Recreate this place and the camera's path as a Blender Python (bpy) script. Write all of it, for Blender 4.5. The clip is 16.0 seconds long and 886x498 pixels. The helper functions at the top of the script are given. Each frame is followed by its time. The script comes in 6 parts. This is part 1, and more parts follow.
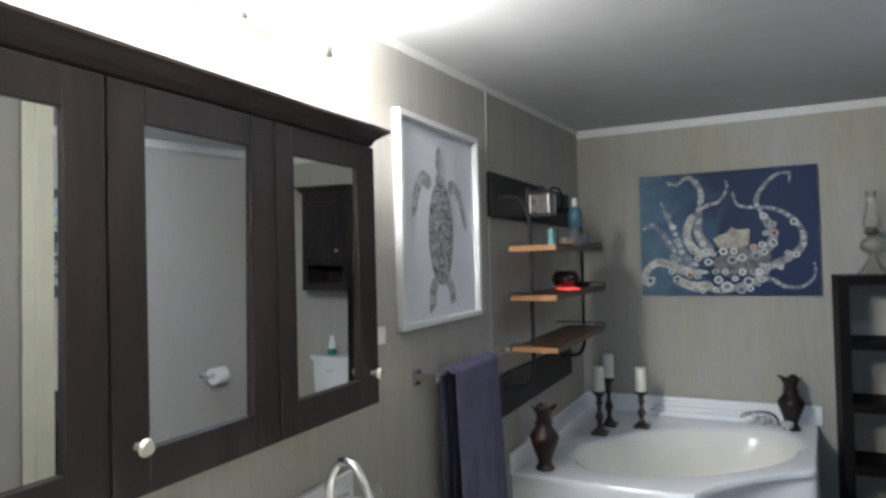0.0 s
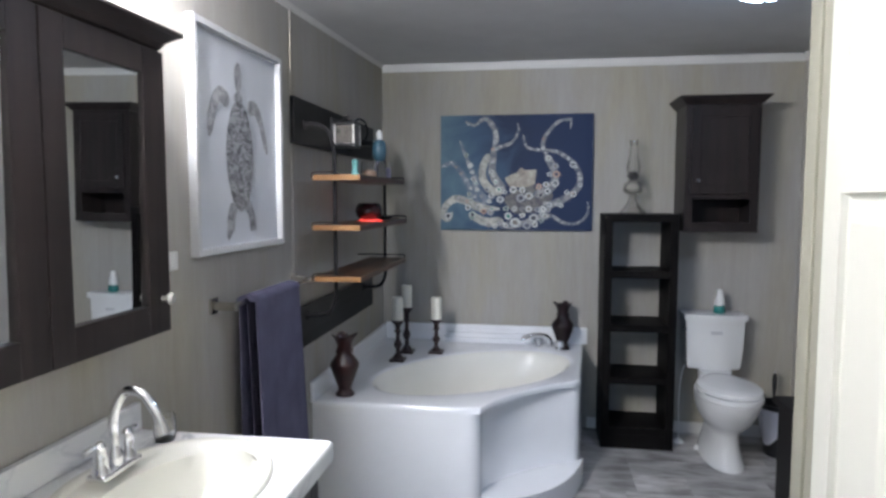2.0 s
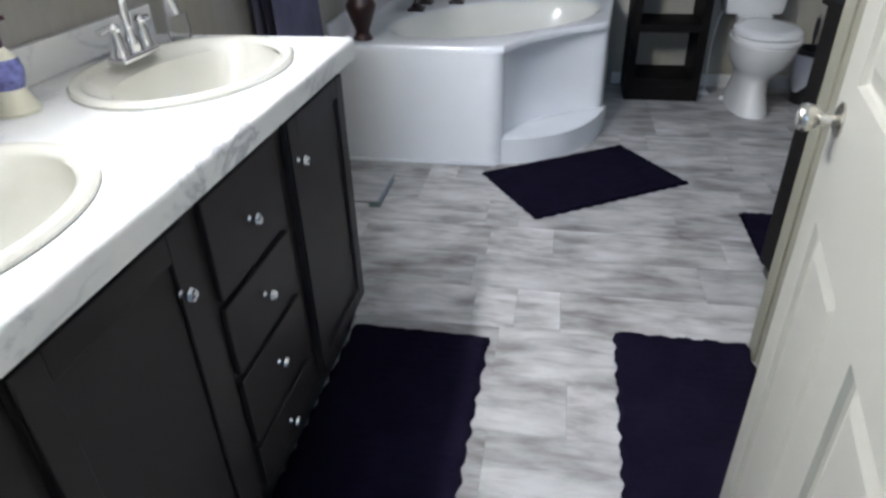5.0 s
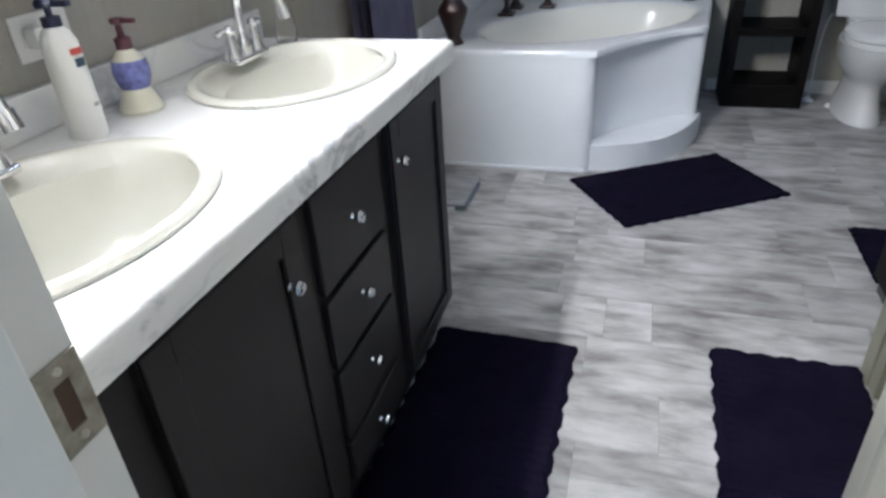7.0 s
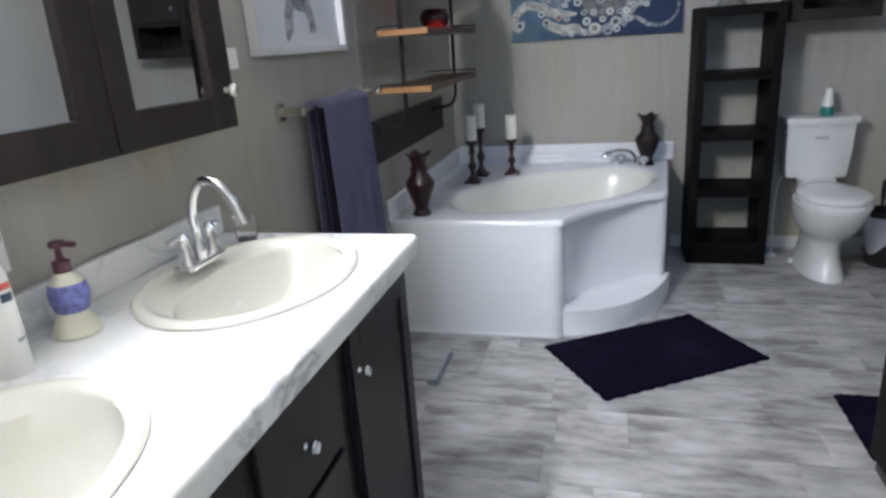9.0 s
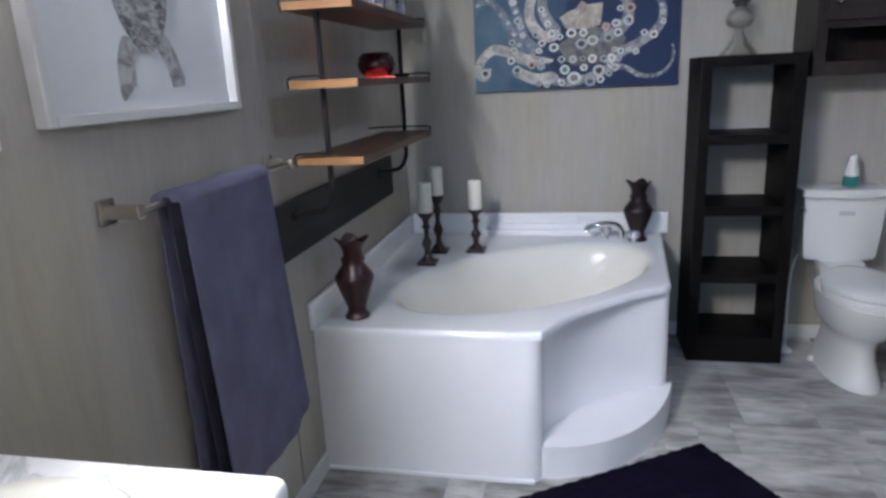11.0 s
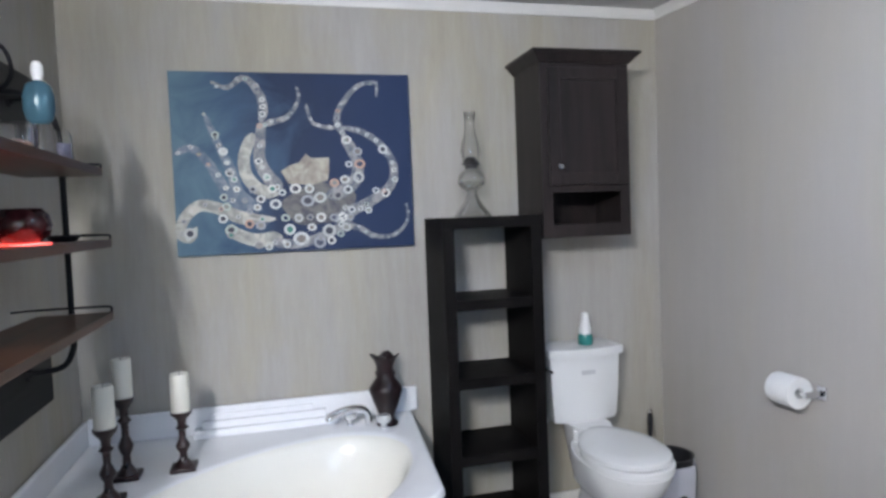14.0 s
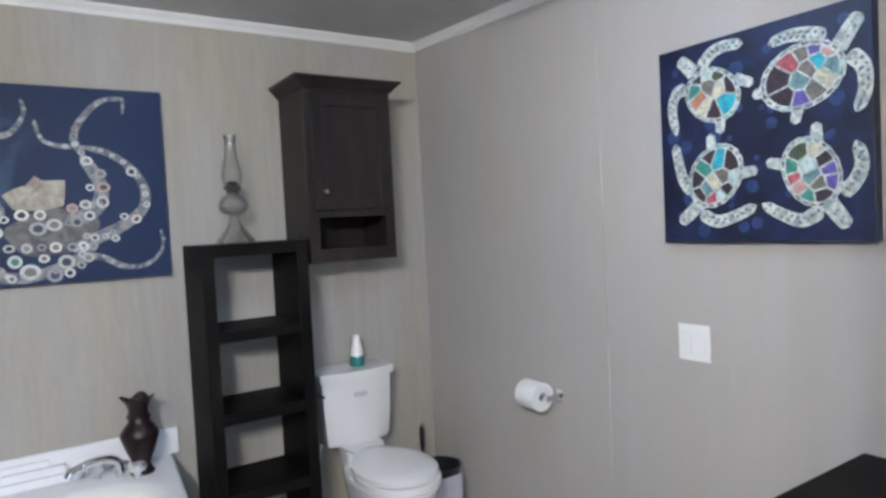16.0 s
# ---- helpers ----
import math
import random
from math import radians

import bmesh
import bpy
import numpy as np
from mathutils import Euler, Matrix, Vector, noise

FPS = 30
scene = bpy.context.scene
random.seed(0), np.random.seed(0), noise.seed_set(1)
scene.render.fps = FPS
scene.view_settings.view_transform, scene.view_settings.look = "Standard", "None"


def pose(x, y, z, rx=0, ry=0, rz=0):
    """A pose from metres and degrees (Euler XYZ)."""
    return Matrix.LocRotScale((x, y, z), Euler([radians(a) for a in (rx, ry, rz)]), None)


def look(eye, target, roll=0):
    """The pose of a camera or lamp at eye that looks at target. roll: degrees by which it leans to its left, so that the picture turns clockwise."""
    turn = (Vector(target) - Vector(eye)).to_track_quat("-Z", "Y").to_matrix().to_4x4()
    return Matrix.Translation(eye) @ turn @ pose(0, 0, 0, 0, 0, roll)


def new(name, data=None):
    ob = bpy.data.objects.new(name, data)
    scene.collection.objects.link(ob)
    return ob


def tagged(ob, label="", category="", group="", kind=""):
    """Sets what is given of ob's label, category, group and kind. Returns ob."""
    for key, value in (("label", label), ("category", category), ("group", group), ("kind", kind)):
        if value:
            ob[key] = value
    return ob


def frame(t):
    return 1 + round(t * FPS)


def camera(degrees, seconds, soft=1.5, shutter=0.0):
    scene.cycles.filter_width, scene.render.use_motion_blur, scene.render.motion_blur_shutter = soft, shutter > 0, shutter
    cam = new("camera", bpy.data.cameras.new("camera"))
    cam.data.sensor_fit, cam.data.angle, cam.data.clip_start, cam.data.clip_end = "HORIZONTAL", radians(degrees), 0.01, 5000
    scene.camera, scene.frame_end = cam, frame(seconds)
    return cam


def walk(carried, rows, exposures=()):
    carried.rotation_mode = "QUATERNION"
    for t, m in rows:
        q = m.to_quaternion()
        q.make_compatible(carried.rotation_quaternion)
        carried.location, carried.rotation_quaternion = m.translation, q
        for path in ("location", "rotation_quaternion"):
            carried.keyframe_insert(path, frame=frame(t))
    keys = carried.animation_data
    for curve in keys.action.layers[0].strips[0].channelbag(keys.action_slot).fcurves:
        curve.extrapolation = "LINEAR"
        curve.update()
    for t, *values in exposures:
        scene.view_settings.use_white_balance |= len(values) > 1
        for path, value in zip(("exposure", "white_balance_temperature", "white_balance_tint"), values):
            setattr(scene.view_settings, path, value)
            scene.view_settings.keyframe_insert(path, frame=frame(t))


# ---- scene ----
cam = camera(69.2, 16.0, soft=2.9)
PATH = [
    (0, (1.02, -0.145, 1.506), (0.145, 1.653, 1.543), -1.5),
    (0.5, (1.018, -0.155, 1.502), (0.355, 1.732, 1.53), -0.3),
    (1, (1.021, -0.156, 1.494), (0.536, 1.784, 1.493), 0.1),
    (1.5, (1.02, -0.157, 1.487), (0.672, 1.812, 1.434), 0.2),
    (2, (1.014, -0.148, 1.462), (0.719, 1.824, 1.306), 0.1),
    (2.5, (1.014, -0.136, 1.429), (0.726, 1.821, 1.132), -0.5),
    (3, (1.017, -0.132, 1.394), (0.727, 1.805, 0.985), -0.6),
    (3.5, (1.016, -0.131, 1.354), (0.726, 1.771, 0.807), -1.1),
    (4, (1.019, -0.141, 1.306), (0.723, 1.709, 0.606), -1.0),
    (4.5, (1.017, -0.16, 1.265), (0.707, 1.612, 0.39), -1.3),
    (5, (1.008, -0.171, 1.219), (0.688, 1.513, 0.189), -1.7),
    (5.2, (1.001, -0.169, 1.203), (0.671, 1.48, 0.121), -1.6),
    (7.5, (0.96, -0.179, 1.215), (0.369, 1.477, 0.262), -4.5),
    (8, (0.961, -0.181, 1.226), (0.35, 1.505, 0.342), -4.7),
    (8.5, (0.949, -0.158, 1.248), (0.378, 1.601, 0.487), -4.1),
    (9, (0.953, -0.047, 1.293), (0.457, 1.791, 0.681), -3.9),
    (11.5, (0.854, 0.889, 1.343), (0.525, 2.799, 0.849), -2.0),
    (12, (0.827, 1.082, 1.36), (0.694, 3.027, 0.912), -2.1),
    (12.5, (0.75, 1.214, 1.402), (0.812, 3.182, 1.05), -2.9),
    (13, (0.742, 1.244, 1.439), (0.951, 3.219, 1.204), -2.4),
    (13.5, (0.757, 1.236, 1.454), (1.106, 3.198, 1.279), -1.9),
    (14, (0.766, 1.235, 1.382), (1.265, 3.169, 1.281), -2.2),
    (14.5, (0.774, 1.236, 1.412), (1.474, 3.107, 1.315), -2.2),
    (15, (0.816, 1.208, 1.413), (1.684, 3.008, 1.336), -2.2),
    (15.5, (0.847, 1.194, 1.412), (1.85, 2.923, 1.343), -2.5),
    (16, (0.852, 1.19, 1.418), (1.941, 2.865, 1.335), -2.9),
]
EXPOSURES = ((0, -0.18, 6500, 12), (0.5, -0.10, 6350, 14), (1, 0.05, 6250, 16), (1.5, 0.08, 6250, 16), (2.0, 0.06, 6250, 16), (2.5, -0.12, 6350, 14), (3.5, -0.11, 6350, 14), (5, -0.07, 6250, 13), (9, -0.01, 6250, 14),
             (11.5, 0.12, 6150, 19), (12.5, 0.13, 6150, 18), (13.5, 0.42, 6250, 17), (14, 0.60, 6250, 16), (15, 0.51, 6250, 16), (16, 0.41, 6400, 16))
walk(cam, [(t, look(eye, target, roll)) for t, eye, target, roll in PATH], EXPOSURES)

# ---- world and light ----
world = bpy.data.worlds.new("world")
scene.world = world
world.use_nodes = True
world.node_tree.nodes["Background"].inputs[0].default_value = (0.30, 0.36, 0.45, 1)
world.node_tree.nodes["Background"].inputs[1].default_value = 0.3
VANITY_GLOW, DOME_GLOW, HALL_WATTS = 470.0, 38.0, 30.0


def area_lamp(name, x, y, z, sx, sy, watts, colour, rx=0.0, ry=0.0):
    data = bpy.data.lights.new(name, "AREA")
    data.shape, data.size, data.size_y, data.energy, data.color = "RECTANGLE", sx, sy, watts, colour
    lamp = new(name, data)
    lamp.matrix_world = pose(x, y, z, rx, ry, 0)
    return lamp


area_lamp("hall_window_light", 1.0, -2.42, 1.45, 1.1, 1.1, HALL_WATTS, (0.42, 0.68, 1.0), 90, 0)


# ---- materials ----
def base_material(name, rough=0.5, metal=0.0):
    m = bpy.data.materials.new(name)
    m.use_nodes = True
    b = m.node_tree.nodes["Principled BSDF"]
    b.inputs["Roughness"].default_value, b.inputs["Metallic"].default_value = rough, metal
    return m, m.node_tree.nodes, m.node_tree.links, b


def rgba(c):
    return (c[0], c[1], c[2], 1.0)


def noise_node(N, L, scale, detail=4.0, stretch=(1, 1, 1), rough=0.55, warp=0.0):
    co, mp, n = N.new("ShaderNodeTexCoord"), N.new("ShaderNodeMapping"), N.new("ShaderNodeTexNoise")
    mp.inputs["Scale"].default_value = stretch
    n.inputs["Scale"].default_value, n.inputs["Detail"].default_value = scale, detail
    n.inputs["Roughness"].default_value, n.inputs["Distortion"].default_value = rough, warp
    L.new(co.outputs["Object"], mp.inputs["Vector"])
    L.new(mp.outputs[0], n.inputs["Vector"])
    return n


def ramp(N, L, source, stops):
    r = N.new("ShaderNodeValToRGB")
    e = r.color_ramp.elements
    while len(e) < len(stops):
        e.new(0.5)
    for k, (p, c) in zip(e, stops):
        k.position, k.color = p, rgba(c)
    L.new(source, r.inputs[0])
    return r


def bump(N, L, b, source, strength, distance=0.002):
    u = N.new("ShaderNodeBump")
    u.inputs["Strength"].default_value, u.inputs["Distance"].default_value = strength, distance
    L.new(source, u.inputs["Height"])
    L.new(u.outputs[0], b.inputs["Normal"])


def painted(name, c, rough=0.5, metal=0.0, vary=0.08, scale=6.0, bumps=0.05, stretch=(1, 1, 1), fine=60.0, spec=0.5):
    m, N, L, b = base_material(name, rough, metal)
    b.inputs["Specular IOR Level"].default_value = spec
    n = noise_node(N, L, scale, 5, stretch)
    lo, hi = [v * (1 - vary) for v in c], [min(1, v * (1 + vary)) for v in c]
    r = ramp(N, L, n.outputs[0], [(0.3, lo), (0.7, hi)])
    L.new(r.outputs[0], b.inputs["Base Color"])
    f = noise_node(N, L, fine, 3, stretch)
    rr = N.new("ShaderNodeMapRange")
    rr.inputs["To Min"].default_value, rr.inputs["To Max"].default_value = max(0.02, rough - 0.06), min(1, rough + 0.08)
    L.new(n.outputs[0], rr.inputs["Value"])
    L.new(rr.outputs[0], b.inputs["Roughness"])
    if bumps:
        bump(N, L, b, f.outputs[0], bumps)
    return m


def wallpaper(name, dark, mid, light, streak):
    """Wallboard with a soft vertical grain."""
    m, N, L, b = base_material(name, 0.72)
    a = noise_node(N, L, 1.0, 6, (52, 52, 6.5), 0.66, 0.5)
    c = noise_node(N, L, 1.0, 3, (14, 14, 1.1), 0.5)
    mix = N.new("ShaderNodeMix")
    mix.inputs[0].default_value = streak
    L.new(c.outputs[0], mix.inputs[2])
    L.new(a.outputs[0], mix.inputs[3])
    r = ramp(N, L, mix.outputs[0], [(0.32, dark), (0.5, mid), (0.68, light)])
    d = noise_node(N, L, 1.0, 4, (3.2, 3.2, 0.9), 0.6, 0.5)
    warm = ramp(N, L, d.outputs[0], [(0.44, (1, 0.995, 1.02)), (0.66, (1.0, 0.94, 0.74))])
    mul = N.new("ShaderNodeMix")
    mul.data_type, mul.blend_type = "RGBA", "MULTIPLY"
    mul.inputs[0].default_value = 2.0 * max(0.0, streak - 0.25) if streak > 0.52 else 0.25
    L.new(r.outputs[0], mul.inputs[6])
    L.new(warm.outputs[0], mul.inputs[7])
    L.new(mul.outputs[2], b.inputs["Base Color"])
    bump(N, L, b, a.outputs[0], 0.12, 0.001)
    return m


def plank_vinyl(name="grey_wood_vinyl", tone=1.0):
    m, N, L, b = base_material(name, 0.42)
    info, co, mp = N.new("ShaderNodeObjectInfo"), N.new("ShaderNodeTexCoord"), N.new("ShaderNodeMapping")
    comb, mul = N.new("ShaderNodeCombineXYZ"), N.new("ShaderNodeMath")
    mul.operation = "MULTIPLY"
    mul.inputs[1].default_value = 37.0
    L.new(info.outputs["Random"], mul.inputs[0])
    L.new(mul.outputs[0], comb.inputs[0])
    L.new(mul.outputs[0], comb.inputs[1])
    L.new(co.outputs["Object"], mp.inputs["Vector"])
    L.new(comb.outputs[0], mp.inputs["Location"])
    mp.inputs["Scale"].default_value = (5.0, 21, 1)
    n = N.new("ShaderNodeTexNoise")
    n.inputs["Scale"].default_value, n.inputs["Detail"].default_value, n.inputs["Roughness"].default_value = 1.0, 7, 0.62
    n.inputs["Distortion"].default_value = 0.5
    L.new(mp.outputs[0], n.inputs["Vector"])
    mp2 = N.new("ShaderNodeMapping")
    mp2.inputs["Scale"].default_value = (4.2, 8.0, 1)
    L.new(co.outputs["Object"], mp2.inputs["Vector"])
    L.new(comb.outputs[0], mp2.inputs["Location"])
    n2 = N.new("ShaderNodeTexNoise")
    n2.inputs["Scale"].default_value, n2.inputs["Detail"].default_value = 1.0, 5
    L.new(mp2.outputs[0], n2.inputs["Vector"])
    mix = N.new("ShaderNodeMix")
    mix.inputs[0].default_value = 0.55
    L.new(n.outputs[0], mix.inputs[2])
    L.new(n2.outputs[0], mix.inputs[3])
    r = ramp(N, L, mix.outputs[0], [(0.35, (0.150, 0.138, 0.130)), (0.43, (0.26, 0.247, 0.237)), (0.51, (0.40, 0.388, 0.378)), (0.62, (0.55, 0.54, 0.53))])
    hsv, mr = N.new("ShaderNodeHueSaturation"), N.new("ShaderNodeMapRange")
    mr.inputs["To Min"].default_value, mr.inputs["To Max"].default_value = (0.84, 1.12) if tone == 1.0 else (tone, tone)
    L.new(info.outputs["Random"], mr.inputs["Value"])
    L.new(mr.outputs[0], hsv.inputs["Value"])
    L.new(r.outputs[0], hsv.inputs["Color"])
    L.new(hsv.outputs[0], b.inputs["Base Color"])
    bump(N, L, b, n.outputs[0], 0.15, 0.0015)
    return m


def marble_laminate():
    m, N, L, b = base_material("white_marble_laminate", 0.22)
    n = noise_node(N, L, 1.0, 6, (6.5, 3.2, 7.0), 0.6, 1.5)
    r = ramp(N, L, n.outputs[0], [(0.30, (0.80, 0.80, 0.79)), (0.44, (0.76, 0.76, 0.76)), (0.485, (0.44, 0.45, 0.48)), (0.53, (0.76, 0.76, 0.76)), (0.66, (0.82, 0.82, 0.81))])
    n2 = noise_node(N, L, 4.0, 2)
    mix = N.new("ShaderNodeMix")
    mix.data_type = "RGBA"
    rr = ramp(N, L, n2.outputs[0], [(0.42, (0, 0, 0)), (0.66, (1, 1, 1))])
    L.new(rr.outputs[0], mix.inputs[0])
    mix.inputs[6].default_value = (0.80, 0.80, 0.79, 1)
    L.new(r.outputs[0], mix.inputs[7])
    L.new(mix.outputs[2], b.inputs["Base Color"])
    return m


def glow(name, c, strength):
    m, N, L, b = base_material(name, 0.3)
    b.inputs["Base Color"].default_value = rgba((0.8, 0.8, 0.8))
    b.inputs["Emission Color"].default_value = rgba(c)
    b.inputs["Emission Strength"].default_value = strength
    return m


def clear_glass(name, tint=(1, 1, 1), rough=0.0):
    m, N, L, b = base_material(name, rough)
    b.inputs["Base Color"].default_value = rgba(tint)
    b.inputs["Transmission Weight"].default_value = 1.0
    b.inputs["IOR"].default_value = 1.45
    return m


def thin_glass(name, tint, gloss=0.05):
    """Blown glass so thin that it bends nothing: clear, with a bright gloss."""
    m = bpy.data.materials.new(name)
    m.use_nodes = True
    N, L = m.node_tree.nodes, m.node_tree.links
    N.clear()
    out, mix, clear, shine, fr, add = [N.new("ShaderNode" + k) for k in ("OutputMaterial", "MixShader", "BsdfTransparent", "BsdfGlossy", "Fresnel", "Math")]
    clear.inputs["Color"].default_value = rgba(tint)
    shine.inputs["Roughness"].default_value = 0.10
    fr.inputs["IOR"].default_value = 1.55
    add.operation, add.use_clamp = "MULTIPLY_ADD", True
    add.inputs[1].default_value, add.inputs[2].default_value = 0.38, gloss
    L.new(fr.outputs[0], add.inputs[0])
    L.new(add.outputs[0], mix.inputs[0])
    L.new(clear.outputs[0], mix.inputs[1])
    L.new(shine.outputs[0], mix.inputs[2])
    L.new(mix.outputs[0], out.inputs["Surface"])
    return m


def mirror_glass():
    m, N, L, b = base_material("mirror_glass", 0.015, 1.0)
    b.inputs["Base Color"].default_value = (0.86, 0.89, 0.90, 1)
    return m


def wood(name, dark, light, rough=0.45, axis=1, gloss=0.0):
    m, N, L, b = base_material(name, rough)
    st = [18, 18, 18]
    st[axis] = 1.6
    n = noise_node(N, L, 1.0, 6, st, 0.6, 0.8)
    r = ramp(N, L, n.outputs[0], [(0.32, dark), (0.68, light)])
    L.new(r.outputs[0], b.inputs["Base Color"])
    b.inputs["Coat Weight"].default_value = gloss
    b.inputs["Specular IOR Level"].default_value = 0.22
    bump(N, L, b, n.outputs[0], 0.12, 0.001)
    return m


def fabric(name, dark, light, scale=350.0, strength=0.8):
    m, N, L, b = base_material(name, 0.95)
    b.inputs["Specular IOR Level"].default_value = 0.05
    n = noise_node(N, L, scale, 2)
    w = noise_node(N, L, 9.0, 4)
    r = ramp(N, L, w.outputs[0], [(0.3, dark), (0.7, light)])
    L.new(r.outputs[0], b.inputs["Base Color"])
    bump(N, L, b, n.outputs[0], strength, 0.003)
    return m


WALL = wallpaper("taupe_grained_wallboard", (0.348, 0.328, 0.294), (0.377, 0.359, 0.325), (0.408, 0.392, 0.360), 0.55)
WALL_EAST = wallpaper("plain_taupe_wallboard", (0.410, 0.388, 0.361), (0.420, 0.398, 0.371), (0.430, 0.408, 0.380), 0.5)
CEIL = painted("ceiling_paint", (0.60, 0.595, 0.59), 0.8, vary=0.04, bumps=0.25, fine=120)
TRIM = painted("white_trim_paint", (0.70, 0.69, 0.66), 0.45, vary=0.04, bumps=0.03)
DOORPAINT = painted("door_paint", (0.42, 0.412, 0.362), 0.38, vary=0.03, bumps=0.05, stretch=(8, 8, 1))
TAN = painted("tan_trim_paint", (0.25, 0.24, 0.19), 0.5, vary=0.05)
HALLPAINT = painted("hall_wall_paint", (0.55, 0.55, 0.53), 0.8, vary=0.04)
VINYL = plank_vinyl()
VINYL_PALE = plank_vinyl("pale_grey_wood_vinyl", 1.20)
UNDER = painted("floor_joint", (0.12, 0.12, 0.115), 0.7)
MARBLE = marble_laminate()
ESPRESSO = wood("espresso_stained_wood", (0.013, 0.0105, 0.0105), (0.027, 0.020, 0.019), 0.40, 2)
ESPRESSO_H = wood("espresso_stained_rail", (0.016, 0.012, 0.012), (0.030, 0.022, 0.021), 0.40, 1)
VANITYPAINT = painted("charcoal_cabinet_paint", (0.0185, 0.0158, 0.0165), 0.42, spec=0.26, vary=0.10, bumps=0.04)
BLACKWOOD = painted("black_brown_laminate", (0.0054, 0.0045, 0.0043), 0.55, spec=0.09, vary=0.12, bumps=0.03)
BOARD = wood("dark_grey_stained_board", (0.008, 0.008, 0.0075), (0.020, 0.019, 0.018), 0.5, 1)
SHELFWOOD = wood("orange_brown_shelf_wood", (0.040, 0.016, 0.009), (0.095, 0.037, 0.018), 0.40, 1, 0.12)
PIPE = painted("black_iron_pipe", (0.018, 0.017, 0.018), 0.6, 0.0, spec=0.15, vary=0.2, bumps=0.1)
CHROME = painted("polished_chrome", (0.82, 0.82, 0.84), 0.08, 1.0, vary=0.02, bumps=0)
NICKEL = painted("satin_nickel", (0.62, 0.59, 0.54), 0.25, 1.0, vary=0.05, bumps=0)
ACRYLIC = painted("white_acrylic", (0.83, 0.835, 0.85), 0.16, vary=0.02, bumps=0)
BISQUE = painted("bisque_porcelain", (0.63, 0.62, 0.555), 0.10, vary=0.02, bumps=0)
PORCELAIN = painted("white_porcelain", (0.76, 0.76, 0.75), 0.10, vary=0.02, bumps=0)
PLASTIC = painted("white_plastic", (0.78, 0.78, 0.76), 0.35, vary=0.02, bumps=0)
MIRROR = mirror_glass()
RUG = fabric("navy_black_chenille", (0.0035, 0.0025, 0.0085), (0.007, 0.0055, 0.015), 160.0, 1.0)
TOWEL = fabric("purple_grey_terry", (0.108, 0.105, 0.165), (0.150, 0.145, 0.220), 420.0, 0.8)
# towel colour darkened to hold the shade of the gap between layers
TOWEL_GAP_SHADOW = fabric("towel_gap_shadow", (0.03, 0.028, 0.045), (0.05, 0.046, 0.07), 420.0, 0.6)
VASE = painted("brown_oxblood_ceramic", (0.026, 0.009, 0.008), 0.30, spec=0.35, vary=0.5, scale=14, bumps=0.1)
CANDLEWOOD = painted("turned_dark_red_wood", (0.022, 0.009, 0.009), 0.28, vary=0.4, scale=30)
WAX = painted("ivory_candle_wax", (0.78, 0.75, 0.66), 0.5, vary=0.03, bumps=0.02)
GLASS = clear_glass("clear_glass")
THINGLASS = thin_glass("thin_clear_glass", (0.93, 0.93, 0.92))
BLACKPL = painted("black_plastic", (0.015, 0.015, 0.017), 0.35, vary=0.1)
PAPER = painted("tissue_paper", (0.80, 0.80, 0.79), 0.9, vary=0.02, bumps=0.3, fine=200)
TEAL = painted("teal_liquid_soap", (0.03, 0.20, 0.18), 0.2, vary=0.05, bumps=0)
AQUA = painted("aqua_glazed_figure", (0.12, 0.36, 0.34), 0.3, vary=0.1)
PURPLE = painted("purple_label", (0.13, 0.14, 0.36), 0.4, vary=0.6, scale=70)
REDLABEL = painted("red_label", (0.55, 0.08, 0.06), 0.4)
DARKLABEL = painted("dark_blue_label", (0.03, 0.06, 0.10), 0.4)
MAROON = painted("maroon_pump", (0.06, 0.014, 0.026), 0.3)
NAVYPUMP = painted("dark_blue_pump", (0.015, 0.02, 0.05), 0.3)
CREAM = painted("cream_soap", (0.66, 0.64, 0.52), 0.3)
BAG = painted("white_bin_bag", (0.62, 0.62, 0.68), 0.4, vary=0.08, bumps=0.8, fine=30)
SILVER = painted("silver_lantern_metal", (0.6, 0.58, 0.55), 0.3, 0.9, vary=0.15)
LAMPGLOW = glow("frosted_lamp_glass", (0.945, 0.98, 0.985), VANITY_GLOW)
DOMEGLOW = glow("dome_diffuser", (0.50, 0.70, 1.0), DOME_GLOW)
ENDGRAIN = wood("bright_orange_sawn_edge", (0.22, 0.105, 0.042), (0.42, 0.23, 0.10), 0.5, 0)
# red light falling on the shelf, made as a glowing surface
RED_LIGHT_PATCH = glow("red_light_on_shelf", (1.0, 0.035, 0.015), 1.8)


# ---- building helpers ----
def thing(name, x=0.0, y=0.0, z=0.0, label="", category="", group="", rz=0.0):
    ob = new(name)
    ob.empty_display_size = 0.1
    ob.location = (x, y, z)
    ob.rotation_euler[2] = radians(rz)
    return tagged(ob, label, category, group)


def part(name, bm, material, parent=None, label="", smooth=False, kind="", category="", group=""):
    """Links a bmesh as one mesh; in the parent's own coordinates."""
    me = bpy.data.meshes.new(name)
    bmesh.ops.recalc_face_normals(bm, faces=bm.faces)
    bm.to_mesh(me)
    bm.free()
    me.materials.append(material)
    if smooth:
        me.shade_smooth()
        me.set_sharp_from_angle(angle=radians(40))
    ob = new(name, me)
    ob.parent = parent
    return tagged(ob, label, category, group, kind)


